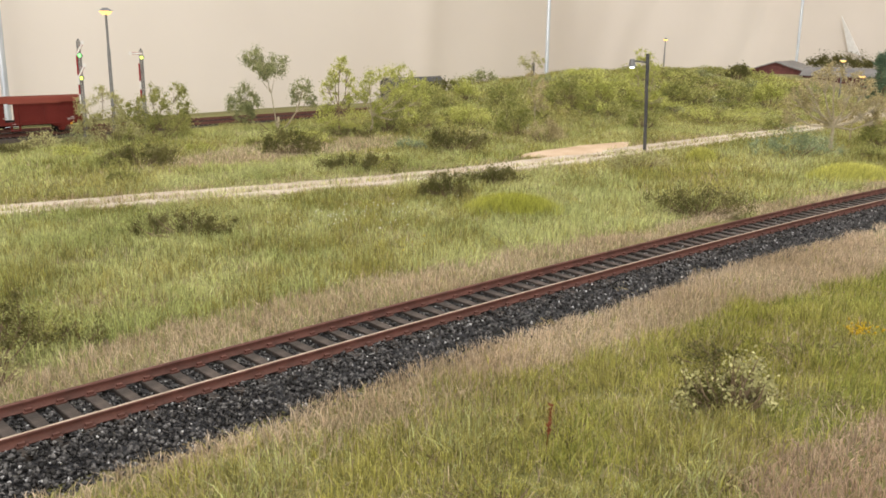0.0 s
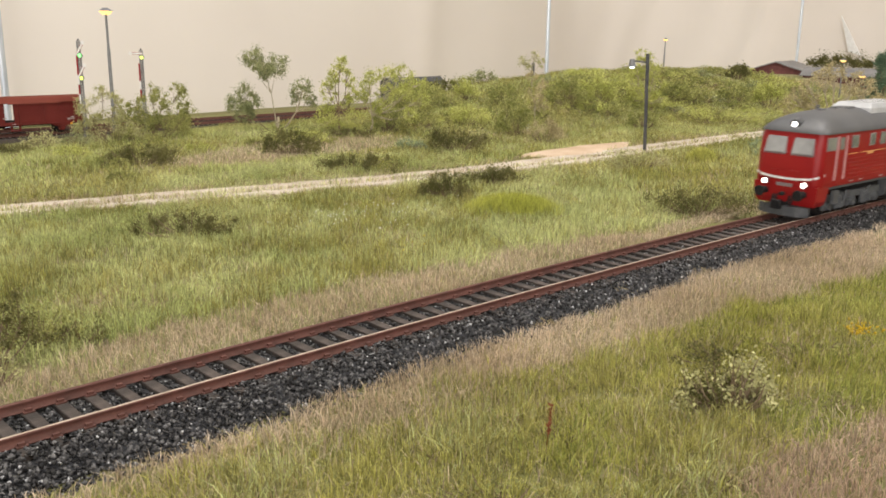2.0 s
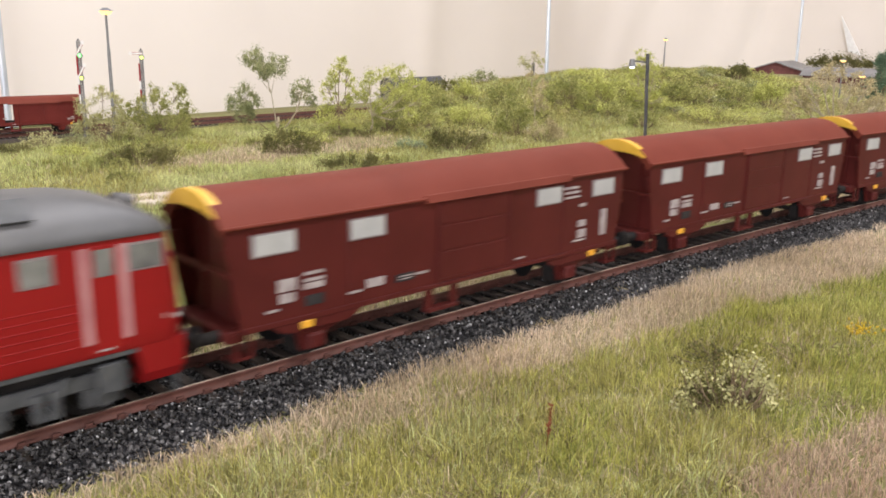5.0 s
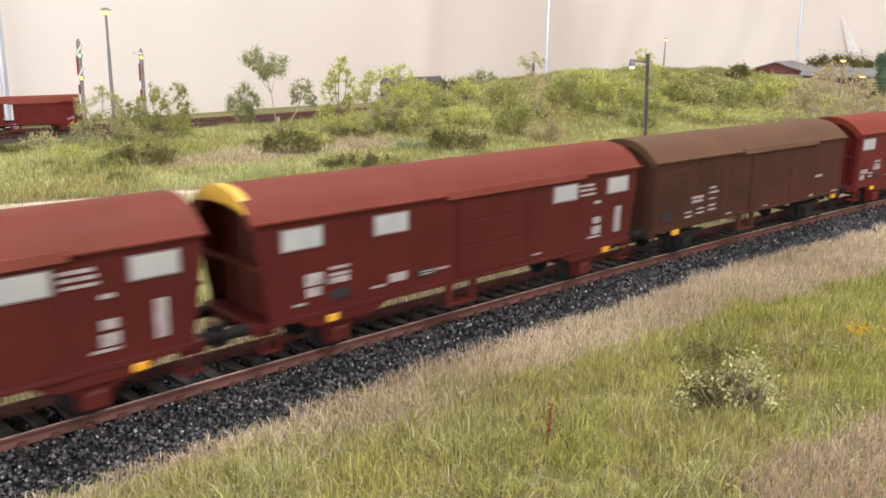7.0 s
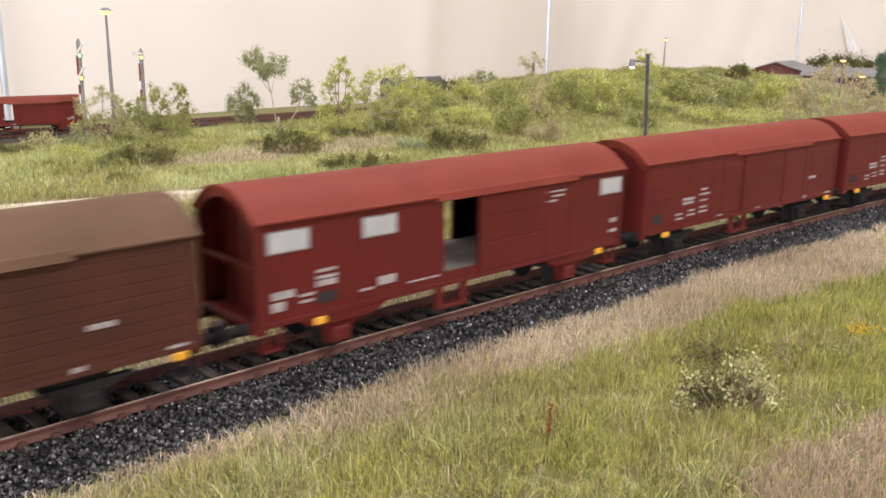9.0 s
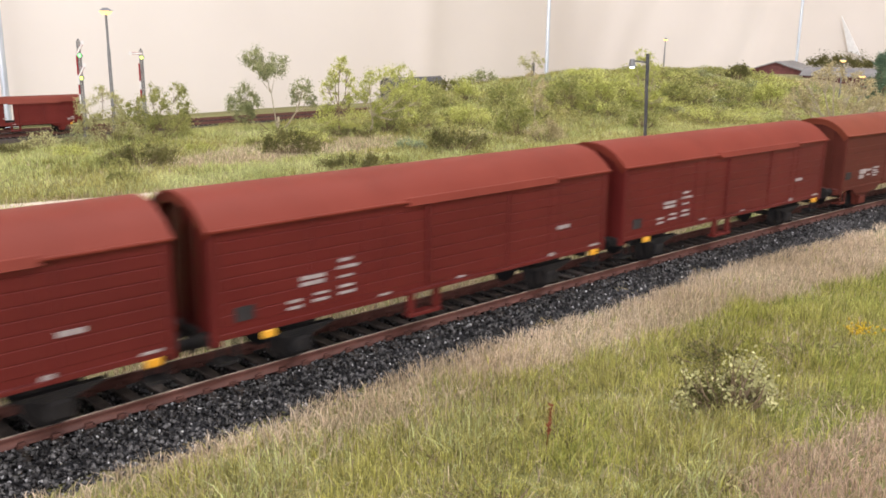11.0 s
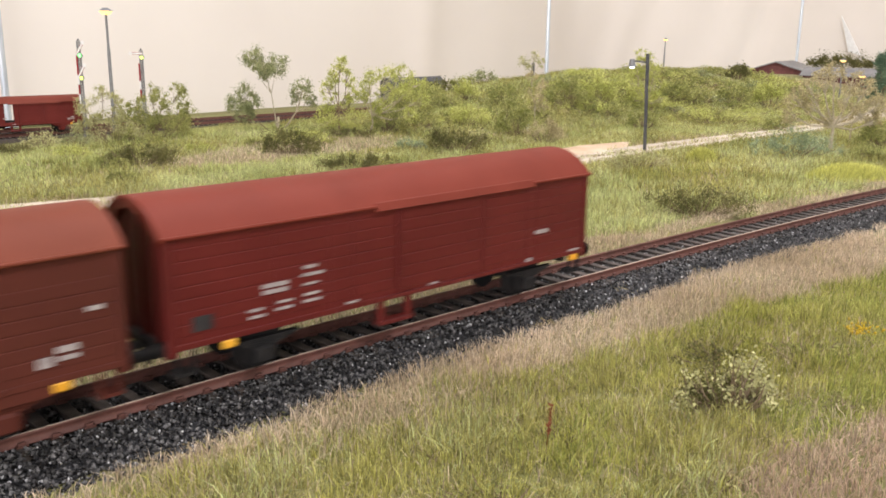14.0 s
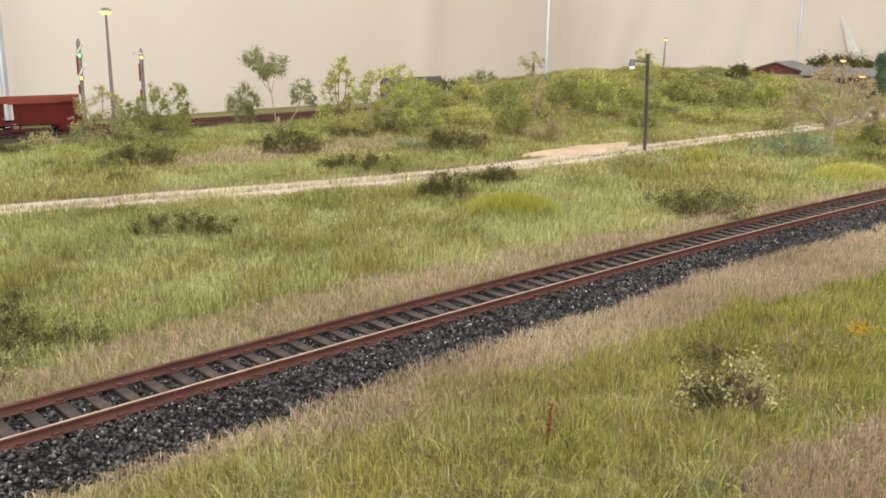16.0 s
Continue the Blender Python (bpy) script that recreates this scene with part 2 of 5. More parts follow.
def step(v, a, b):
    t = np.clip((v - a) / (b - a), 0, 1)
    return t * t * (3 - 2 * t)


def wob(x, y, f, seed=0.0):
    """A cheap smooth waviness between about -1 and 1."""
    return (np.sin(x * f + 1.7 * np.sin(y * f * 0.83 + seed) + seed) + np.sin(y * f * 1.13 + 1.3 * np.sin(x * f * 0.71 - seed) + 2 * seed)) / 2


def road_y(x):
    """Centre of the dirt road."""
    return 312 - 0.34 * x + 0.00033 * x * x - 1.03e-7 * x ** 3 + 5 * np.sin(x / 90)


def backdrop_y(x):
    return 1130 + 0.05 * x


def terrain(x, y):
    x, y = np.asarray(x, float), np.asarray(y, float)
    d = y - line_y(np.clip(x, -300, 900))
    h = -6.0 + 1.0 * wob(x, y, 0.021, 1.0) + 0.5 * wob(x, y, 0.06, 2.0)
    near = step(np.abs(d), 44, 26)
    h = h * (1 - near) - 5.6 * near
    h = h + 2.0 * step(d, -40, -90)
    # low bank beyond the road, falling again to the rear tracks
    bank = step(y, 300, 420) * (1 + 6 * step(x, 240, 470))
    fall = step(y, 465, 840) * (1 - step(x, 1150, 1500) * (1 - step(y, 660, 900))) * 49
    h = h + bank - fall
    # the long grassy hill
    hill = step(x, 560, 935) * step(y, 285 + 0 * x, 470 + 0 * x) * (1 - step(y, 600, 820)) * 30
    hill = hill + step(x, 480, 720) * step(y, 330, 520) * (1 - step(y, 560, 760)) * 10
    hill = hill * (1 - 0.45 * step(x, 1150, 1500))
    h = h + hill * (1 + 0.07 * wob(x, y, 0.02, 3.0) + 0.05 * wob(x, y, 0.05, 5.0))
    r = np.abs(y - road_y(x))
    flat = step(r, 34, 16) * (x > -400) * (x < 1350)
    return h * (1 - flat) + flat * (-6.2 + 6 * step(x, 850, 1300))


def ground_sheet():
    gx = np.concatenate([np.arange(-1500, 0, 60), np.arange(0, 700, 6), np.arange(700, 1200, 12), np.arange(1200, 2301, 50)])
    gy = np.concatenate([np.arange(-2600, -200, 80), np.arange(-200, 330, 6), np.arange(330, 700, 12), np.arange(700, 1181, 40)])
    X, Y = np.meshgrid(gx, gy, indexing="ij")
    Y = np.minimum(Y, backdrop_y(X) + 12)
    Z = terrain(X, Y)
    a = np.arange(X.size).reshape(X.shape)
    f = np.stack([a[:-1, :-1], a[1:, :-1], a[1:, 1:], a[:-1, 1:]], -1).reshape(-1, 4)
    array_mesh("ground", np.stack([X, Y, Z], -1), f, GROUND_MAT, "structure", "uneven green and tan scenic ground of the model layout", "ground", smooth=True)


ground_sheet()


def dirt_road():
    xs = np.arange(-350, 1340, 8.0)
    offs = np.array([-18, -15, -11, -7, -4, 0, 4, 7, 11, 15, 18.0])
    prof = np.array([-1.5, 0.5, 0.2, 0.2, 0.0, -0.5, 0.0, 0.2, 0.2, 0.5, -1.5])
    X = xs[:, None] + 0 * offs
    ragged = 1 + 0.16 * wob(X, offs[None] * 9, 0.045, 4)
    Y = road_y(X) + offs[None] * ragged * (1 - 0.2 * step(X, 500, 900))
    Z = terrain(X, Y) + 0.5 + prof[None] + 0.25 * wob(X, Y, 0.3, 2)
    a = np.arange(X.size).reshape(X.shape)
    f = np.stack([a[:-1, :-1], a[1:, :-1], a[1:, 1:], a[:-1, 1:]], -1).reshape(-1, 4)
    array_mesh("dirt_road", np.stack([X, Y, Z], -1), f, DIRT, "structure", "pale sandy farm road with two worn wheel tracks", "road", smooth=True)
    # sandy clearing beside the road
    n, rings = 40, 6
    pts, fs = [[0, 0, 0]], []
    for r in range(1, rings + 1):
        for i in range(n):
            t = 2 * math.pi * i / n
            k = r / rings * (1 + 0.14 * math.sin(3 * t + 1) + 0.09 * math.sin(7 * t))
            pts.append([78 * k * math.cos(t), 20 * k * math.sin(t), 0])
    pts = np.array(pts) + np.array([572, 236, 0])
    drop = np.concatenate([[0], np.repeat(np.arange(1, rings + 1) / rings, n)]) ** 4 * 3.0
    pts[:, 2] = terrain(pts[:, 0], pts[:, 1]) + 2.2 - drop
    for r in range(rings):
        for i in range(n):
            j = (i + 1) % n
            if r == 0:
                fs.append([0, 1 + i, 1 + j])
            else:
                p, q = 1 + (r - 1) * n, 1 + r * n
                fs += [[p + i, q + i, q + j], [p + i, q + j, p + j]]
    array_mesh("sand_patch", pts, fs, SAND, "structure", "orange sandy bare patch beside the farm road", "ground", smooth=True)


dirt_road()


# ---- main track ----
RAIL_PROFILE = [(-1.15, -2.5), (1.15, -2.5), (1.15, -2.2), (0.28, -1.95), (0.28, -0.75), (0.52, -0.5), (0.52, -0.06), (0.4, 0.0), (-0.4, 0.0), (-0.52, -0.06), (-0.52, -0.5), (-0.28, -0.75), (-0.28, -1.95), (-1.15, -2.2)]


def swept(profile, n, ss):
    """A profile swept along the track at the offset n."""
    P = []
    for a, z in profile:
        x, y, _ = line(ss, n + a)
        P.append(np.stack([x, y, 0 * x + z], -1))
    V = np.stack(P, 1)
    a = np.arange(V.shape[0] * V.shape[1]).reshape(V.shape[:2])
    b = np.roll(a, -1, 1)
    return V, np.stack([a[:-1], b[:-1], b[1:], a[1:]], -1).reshape(-1, 4)


def main_track():
    track = thing("railway_track", "single railway track with rusty rails on dark sleepers", "railway track")
    ss = np.concatenate([np.arange(-2850, -200, 30), np.arange(-200, 800, 10), np.arange(800, 3051, 30)]).astype(float)
    for n in (-8.77, 8.77):
        V, f = swept(RAIL_PROFILE, n, ss)
        rail = array_mesh("rail", V, f, RUST_RAIL, "", parent=track)
        strip = [(-0.38, 0.004), (0.38, 0.004), (0.38, 0.03), (-0.38, 0.03)]
        V, f = swept(strip, n, ss)
        # both heads are alike; the far one's duller reflection is put into its colour
        array_mesh("rail_head", V, f, RAIL_TOP if n < 0 else RUST_RAIL, "", "worn running surface, painted bright near and dull far", parent=rail)
    one = B(-1.55, 1.55, -15, 15, -4.6, -2.55, bevel=0.18)
    first = None
    pitch, k = 7.3, 0
    chair = bmesh.new()
    for n in (-8.77, 8.77):
        box(chair, -1.3, 1.3, n - 2.1, n + 2.1, -2.6, -2.2)
        for q in (-1.25, 1.25):
            box(chair, -0.75, 0.75, n + q - 0.45, n + q + 0.45, -2.25, -1.55)
    chairs = None
    V0, F0, off = [], [], 0
    for i in range(-385, 415):
        s = i * pitch + 2.0
        x, y, h = line(s)
        x, y, h = float(x), float(y), float(h)
        if -90 < s < 860:
            if first is None:
                first = part("sleeper", one, SLEEPER, track)
                chairs = part("rail_chair", chair, RUST_RAIL, first)
                ob = first
            else:
                ob = again(first, "sleeper")
                again(chairs, "rail_chair", parent=ob)
            ob.matrix_basis = pose(x * MM, y * MM, random.uniform(-0.1, 0.1) * MM, 0, 0, math.degrees(h) + random.uniform(-0.8, 0.8))
        else:
            ux, uy = math.cos(h), math.sin(h)
            for a, b_, c in ((-1.5, -15, -2.6), (1.5, -15, -2.6), (1.5, 15, -2.6), (-1.5, 15, -2.6)):
                V0.append([x + a * ux - b_ * uy, y + a * uy + b_ * ux, c])
            for a, b_, c in ((-1.6, -15.1, -4.6), (1.6, -15.1, -4.6), (1.6, 15.1, -4.6), (-1.6, 15.1, -4.6)):
                V0.append([x + a * ux - b_ * uy, y + a * uy + b_ * ux, c])
            F0 += [[off, off + 1, off + 2, off + 3], [off, off + 4, off + 5, off + 1], [off + 1, off + 5, off + 6, off + 2], [off + 2, off + 6, off + 7, off + 3], [off + 3, off + 7, off + 4, off]]
            off += 8
    array_mesh("distant_sleepers", V0, F0, SLEEPER, "stuff", parent=track)
    # ballast bed
    bed = [(-33, -7.2), (-24, -5.2), (-17, -3.8), (17, -3.9), (21, -5.2), (25, -7.5)]
    V, f = swept(bed, 0, ss)
    array_mesh("ballast_bed", V, f, BALLAST_BED, "structure", "dark grey ballast bed under the main track", "ballast", smooth=False)


main_track()


def stones(name, xyz, size, material, label):
    """Loose angular stones: squashed octahedra turned at random."""
    n = len(xyz)
    base = np.array([[1, 0, 0], [-1, 0, 0], [0, 1, 0], [0, -1, 0], [0, 0, 1], [0, 0, -1.0]])
    V = base[None] * (size[:, None, None] * np.random.uniform(0.3, 1.3, (n, 6, 1)))
    q = np.random.normal(size=(n, 4))
    q /= np.linalg.norm(q, axis=1)[:, None]
    w, x, y, z = q.T
    R = np.stack([1 - 2 * (y * y + z * z), 2 * (x * y - z * w), 2 * (x * z + y * w), 2 * (x * y + z * w), 1 - 2 * (x * x + z * z), 2 * (y * z - x * w), 2 * (x * z - y * w), 2 * (y * z + x * w), 1 - 2 * (x * x + y * y)], -1).reshape(n, 3, 3)
    V = np.einsum("nij,nkj->nki", R, V) + xyz[:, None]
    F = np.array([[0, 2, 4], [2, 1, 4], [1, 3, 4], [3, 0, 4], [2, 0, 5], [1, 2, 5], [3, 1, 5], [0, 3, 5]])
    return array_mesh(name, V, (F[None] + 6 * np.arange(n)[:, None, None]).reshape(-1, 3), material, "stuff", label, "ballast")


def ballast():
    rng = np.random.default_rng(3)
    def scatter(n, s0, s1, a, b):
        s = s0 + (s1 - s0) * rng.random(n) ** 1.35
        o = rng.uniform(a, b, n)
        x, y, _ = line(s, o)
        return s, o, x, y
    bed_z = lambda o: np.interp(o, [-36, -33, -24, -17, 17, 21, 25], [-6.6, -6.2, -4.4, -2.5, -2.7, -4.9, -7])
    for name, n, frac, m, lab in (("ballast_stones", 42000, 1.0, BALLAST_MAT, "dark grey broken ballast stones beside the rails"), ("pale_ballast_stones", 1900, 1.0, BALLAST_PALE, "scattered pale chips among the ballast")):
        s, o, x, y = scatter(n, 20, 800, -34, 12.5)
        edge = -32 + 4.0 * wob(x, y * 0, 0.035, 1) + 1.5 * wob(x, y, 0.2, 2)
        keep = o > edge - rng.uniform(0, 2.5, n)
        # between the rails the stones lie in the cribs, low beside the sleepers
        crib = np.abs(((s - 2.0) / 7.3 + 0.5) % 1 - 0.5) * 7.3
        inside = np.abs(o) < 11.5
        keep &= ~(inside & (crib < 1.9))
        keep &= ~((np.abs(np.abs(o) - 8.77) < 1.0))
        s, o, x, y = s[keep], o[keep], x[keep], y[keep]
        z = bed_z(o) + rng.uniform(-0.2, 0.45, len(o))
        z[np.abs(o) < 10.5] -= 0.95
        size = rng.uniform(0.38, 0.85, len(o)) * (1 if name[0] == "b" else 0.8)
        size[np.abs(o) < 15.5] *= 0.8
        stones(name, np.stack([x, y, z], -1), size, m, lab)


ballast()


# ---- locomotive ----
def outline(xf, xr, hw, r, n=5):
    """A rounded rectangle in plan, from front to rear."""
    pts = []
    for cx, cy, a0 in ((xr - r, hw - r, 0), (xf + r, hw - r, 90), (xf + r, -hw + r, 180), (xr - r, -hw + r, 270)):
        for i in range(n + 1):
            a = radians(a0 + 90 * i / n)
            pts.append((cx + r * math.cos(a), cy + r * math.sin(a)))
    return pts


def wheelset(parent, x, r=5.7, shiny=0.0):
    axle = part("wheelset", C((0, -6.5, 0), (0, 6.5, 0), 1.2), DARK, parent)
    axle.location = (x * MM, 0, r * MM)
    for y in (-1, 1):
        bm = C((0, 7.4 * y, 0), (0, 9.6 * y, 0), r, r - 0.15, seg=28)
        cyl(bm, (0, 7.0 * y, 0), (0, 7.5 * y, 0), r + 0.9, seg=28)
        part("wheel", bm, DARK, axle, smooth=True)
    return axle


def buffers(parent, x, sign, z=12.2, y=10.0, mtl=None):
    for k in (-1, 1):
        bm = C((x, k * y, z), (x + sign * 4.2, k * y, z), 1.7, 1.5, 12)
        cyl(bm, (x + sign * 4.2, k * y, z), (x + sign * 6.2, k * y, z), 1.1, seg=10)
        cyl(bm, (x + sign * 6.2, k * y, z), (x + sign * 7.0, k * y, z), 2.7, 2.5, 18)
        part("buffer", bm, mtl or DARK, parent, smooth=True)


def coupler(parent, x, sign):
    bm = B(min(x, x + sign * 8), max(x, x + sign * 8), -1.2, 1.2, 6.0, 7.6)
    box(bm, min(x + sign * 7, x + sign * 9.2), max(x + sign * 7, x + sign * 9.2), -2.6, 2.6, 5.0, 9.4, 0.3)
    part("coupler", bm, DARK, parent)


def locomotive():
    loco = thing("diesel_locomotive", "bright red diesel locomotive with grey roof and lit headlamps", "locomotive")
    L, HW = 92.5, 16.9
    rings = []
    for z, inset, hw, r in ((15.8, 0.4, 16.5, 4.2), (16.5, 0.2, HW, 4.5), (20.0, 0.0, HW, 4.5), (30.0, 0.3, HW, 4.5), (36.0, 1.2, HW, 4.5), (41.6, 2.4, 16.8, 4.5)):
        rings.append([(x, y, z) for x, y in outline(-L + inset, L - inset, hw, r)])
    part("body", loft(bmesh.new(), rings), RED, loco, smooth=True)
    rings = []
    for z, inset, hw, r in ((41.5, 1.7, 17.5, 4.8), (42.2, 1.9, 17.5, 4.8), (44.2, 3.8, 16.4, 5.0), (46.4, 7.0, 14.4, 6), (48.4, 11.5, 11.6, 7), (50.0, 18, 8.2, 7), (51.0, 27, 4.6, 4.4), (51.4, 34, 2.2, 2.1)):
        rings.append([(x, y, z) for x, y in outline(-L + inset, L - inset, hw, r)])
    roof = part("roof", loft(bmesh.new(), rings), ROOF_GREY, loco, "matt grey rounded roof", smooth=True)
    # end skirts and pilots
    for e in (-1, 1):
        rings = [[(e * (L - a) if i else e * (L - a - 9 - (z - 6) * 0.25), k * h, z) for i, k in ((0, -1), (1, -1), (1, 1), (0, 1))] for z, a, h in ((6.4, 1.5, 14.6), (9.0, 0.7, 16.0), (16.4, 0.3, 16.6))]
        part("end_skirt", loft(bmesh.new(), rings), RED, loco)
        bm = bmesh.new()
        rings = [[(e * (L + p), y, z) for y, p in ((-13, -1.0), (-8, 1.8), (0, 2.6), (8, 1.8), (13, -1.0))] + [(e * (L + p - 1.0), y, z) for y, p in ((13, -1.0), (8, 1.8), (0, 2.6), (-8, 1.8), (-13, -1.0))] for z in (1.3, 6.0)]
        loft(bm, rings)
        box(bm, min(e * (L - 6), e * (L + 1)), max(e * (L - 6), e * (L + 1)), -9, 9, 4.8, 6.0, 0.3)
        part("pilot", bm, CHASSIS, loco, "grey snow plough")
        buffers(loco, e * (L - 1.0), e, 12.4)
        coupler(loco, e * (L - 2), e)
        hook = B(min(e * L, e * (L + 3)), max(e * L, e * (L + 3)), -1, 1, 11, 12.6, 0.3)
        part("drawhook", hook, DARK, loco)
        bm = bmesh.new()
        for y in (-5, -3.4, 3.4, 5):
            cyl(bm, (e * (L + 0.2), y, 11), (e * (L + 1.8), y, 7), 0.5, seg=6)
        part("brake_hose", bm, DARK, loco)
        # swept white stripe round the cab front
        top = [(-16.9, -5.2, 21.6), (-15.8, -1.3, 20.6), (-12, 0.35, 19.5), (-6, 0.4, 18.9), (0, 0.4, 18.7), (6, 0.4, 18.9), (12, 0.35, 19.5), (15.8, -1.3, 20.6), (16.9, -5.2, 21.6)]
        V = bmesh.new()
        rows = [[V.verts.new((e * (L + dx + o), y * (1.006 if o else 1), z + dz)) for y, dx, z in top] for dz, o in ((0, -0.3), (0, 0.12), (1.05, 0.12), (1.05, -0.3))]
        for a, b in zip(rows, rows[1:]):
            for i in range(len(a) - 1):
                V.faces.new((a[i], a[i + 1], b[i + 1], b[i]))
        part("front_stripe", V, WHITE, loco, "white curved front stripe")
        lit = LAMP_GLOW if e < 0 else LIGHT_GREY
        for y in (-10.2, 10.2):
            bm = C((e * (L - 0.6), y, 17.0), (e * (L + 0.9), y, 17.0), 1.75, 1.6, 16)
            h = part("headlamp", bm, ROOF_GREY, loco)
            part("lens", C((e * (L + 0.8), y, 17.0), (e * (L + 1.05), y, 17.0), 1.2, seg=16), lit, h, "lit white lens")
        bm = C((e * (L - 8), 0, 45.8), (e * (L - 3.6), 0, 45.2), 2.6, 2.3, 16)
        h = part("roof_headlamp", bm, ROOF_GREY, loco)
        part("lens", C((e * (L - 3.7), 0, 45.22), (e * (L - 3.3), 0, 45.2), 1.15, seg=16), lit, h, "lit white lens")
        tilt = pose(e * (L - 1.35), 0, 35.2, 0, -e * 13, 0)
        for k in (-1, 1):
            w = part("windscreen", B(-0.35, 0.35, k * 7.0 - 5.9, k * 7.0 + 5.9, -4.6, 4.9, 0.5, m=tilt), SILVER, loco)
            part("pane", B(-0.5, 0.5, k * 7.0 - 5.3, k * 7.0 + 5.3, -4.0, 4.3, 0.4, m=tilt), PALE_GLASS, w, "glass with its reflection painted pale")
        for y in (-4.5, 4.5):
            part("front_handrail", C((e * (L + 0.8), y - 2.5, 23.5), (e * (L + 0.8), y + 2.5, 23.5), 0.25, seg=6), RED, loco)
        part("number_board", B(min(e * (L - 0.1), e * (L + 0.5)), max(e * (L - 0.1), e * (L + 0.5)), -4, 4, 15.4, 17.0), SILVER, loco)
    # sides
    for k in (-1, 1):
        y0 = k * HW
        def slab(a, b, za, zb, p=0.22):
            return B(a, b, min(y0 - k * 0.3, y0 + k * p), max(y0 - k * 0.3, y0 + k * p), za, zb, 0.1)
        for a, b, dark in ((-88.0, -79.0, 1), (-64.4, -57.0, 1), (-45.4, -39.2, 1), (-34.2, -27.8, 1), (-20.2, -14.0, 1), (-8.8, -2.2, 1), (4.4, 10.4, 1), (17.0, 22.6, 1), (57.0, 64.0, 1), (79.5, 88.0, 1)):
            f = part("side_window", slab(a, b, 33.6, 40.0), SILVER, loco)
            part("pane", slab(a + 0.45, b - 0.45, 34.1, 39.5, 0.34), GLASS if dark else PALE_GLASS, f, "dark glass" if dark else "glass with its reflection painted pale")
        for a in (-73.6, 74.4):
            d = part("door", slab(a - 3.4, a + 3.4, 17.0, 40.3, 0.12), RED, loco)
            part("door_window", slab(a - 2.2, a + 2.2, 33.6, 39.6, 0.26), GLASS, d)
            for q in (-4.3, 4.3):
                part("handrail_plate", slab(a + q - 0.95, a + q + 0.95, 19.0, 40.2, 0.32), PINK, d, "pale pink handrail plate")
        part("yellow_line", slab(-53.0, 38.0, 30.7, 31.15, 0.1), GOLD, loco, "thin yellow waist line")
        part("yellow_line", slab(-67.0, -57.0, 30.7, 31.15, 0.1), GOLD, loco)
        part("emblem", slab(-46.5, -40.0, 29.5, 31.0, 0.16), GOLD, loco)
        part("nameplate", slab(0.8, 8.0, 28.8, 31.4, 0.2), ROOF_GREY, loco)
        part("nameplate", slab(1.6, 7.2, 25.8, 27.6, 0.2), ROOF_GREY, loco)
        for z in (18.9, 20.8, 22.7, 24.6, 26.5, 28.4):
            part("side_rib", slab(-66, 68, z, z + 0.34, 0.14), RED, loco)
        part("hatch", slab(12.5, 23.5, 19.0, 27.5, 0.24), RED, loco)
        for a in (-62, -30, -12, 2, 9, 34, 72, -52):
            part("side_marking", slab(a, a + 3.2, 16.9, 17.5, 0.2), PRINT, loco)
        # frame edge, steps and hanging gear
        part("sill", B(-86, 86, min(y0 - k * 3, y0 - k * 0.6), max(y0 - k * 3, y0 - k * 0.6), 14.5, 15.9, 0.2), CHASSIS, loco)
        for a in (-73.6, 74.4):
            part("cab_step", B(a - 3, a + 3, min(y0 - k * 1.5, y0), max(y0 - k * 1.5, y0), 7.0, 13.6, 0.2), CHASSIS, loco)
    # roof fittings
    ring = [[(x, y, z) for x, y in ((-35 + a, -h), (11 - a * 0.5, -h), (11 - a * 0.5, h), (-35 + a, h))] for z, a, h in ((48.6, 0, 11.0), (51.2, 1.0, 10.4), (53.4, 4.0, 8.8), (53.7, 5.0, 8.0))]
    vent = part("radiator_housing", loft(bmesh.new(), ring), LIGHT_GREY, loco, "pale grey raised roof vent")
    for i in range(7):
        part("louvre", B(-28 + i * 4.9, -24.6 + i * 4.9, -7.0, 7.0, 53.6, 53.85), LIGHT_GREY, vent)
    for x0, x1, h, zt in ((14, 25, 5.5, 52.8), (30, 36, 5.0, 52.2), (40, 58, 6.0, 52.2), (-54, -51, 2.0, 52.2), (-66, -63, 1.6, 51.8), (-46, -38, 4.0, 52.0)):
        part("roof_fan", B(x0, x1, -h, h, 49.5, zt, 0.5), ROOF_GREY, loco)
    for x0 in (30, 50):
        for k in (-1, 1):
            tilt = pose(x0 + 6, k * 11.7, 48.9, k * -34, 0, 0)
            part("roof_hatch", B(-6, 6, -3.4, 3.4, -0.2, 0.3, 0.1, m=tilt), CHASSIS, loco)
    for x in (-62, 60):
        part("exhaust", C((x, 3.5, 50), (x, 3.5, 53.2), 1.0, seg=10), ROOF_GREY, loco)
    # running gear
    part("underframe", B(-84, 84, -11, 11, 9.4, 15.9), DARK, loco)
    rings = [[(x, y, z) for x, y in ((-16.5, -h), (16, -h), (16, h), (-16.5, h))] for z, h in ((4.2, 12.5), (6.0, 15.2), (13.4, 15.6))]
    part("fuel_tank", loft(bmesh.new(), rings), CHASSIS, loco, "grey fuel tank")
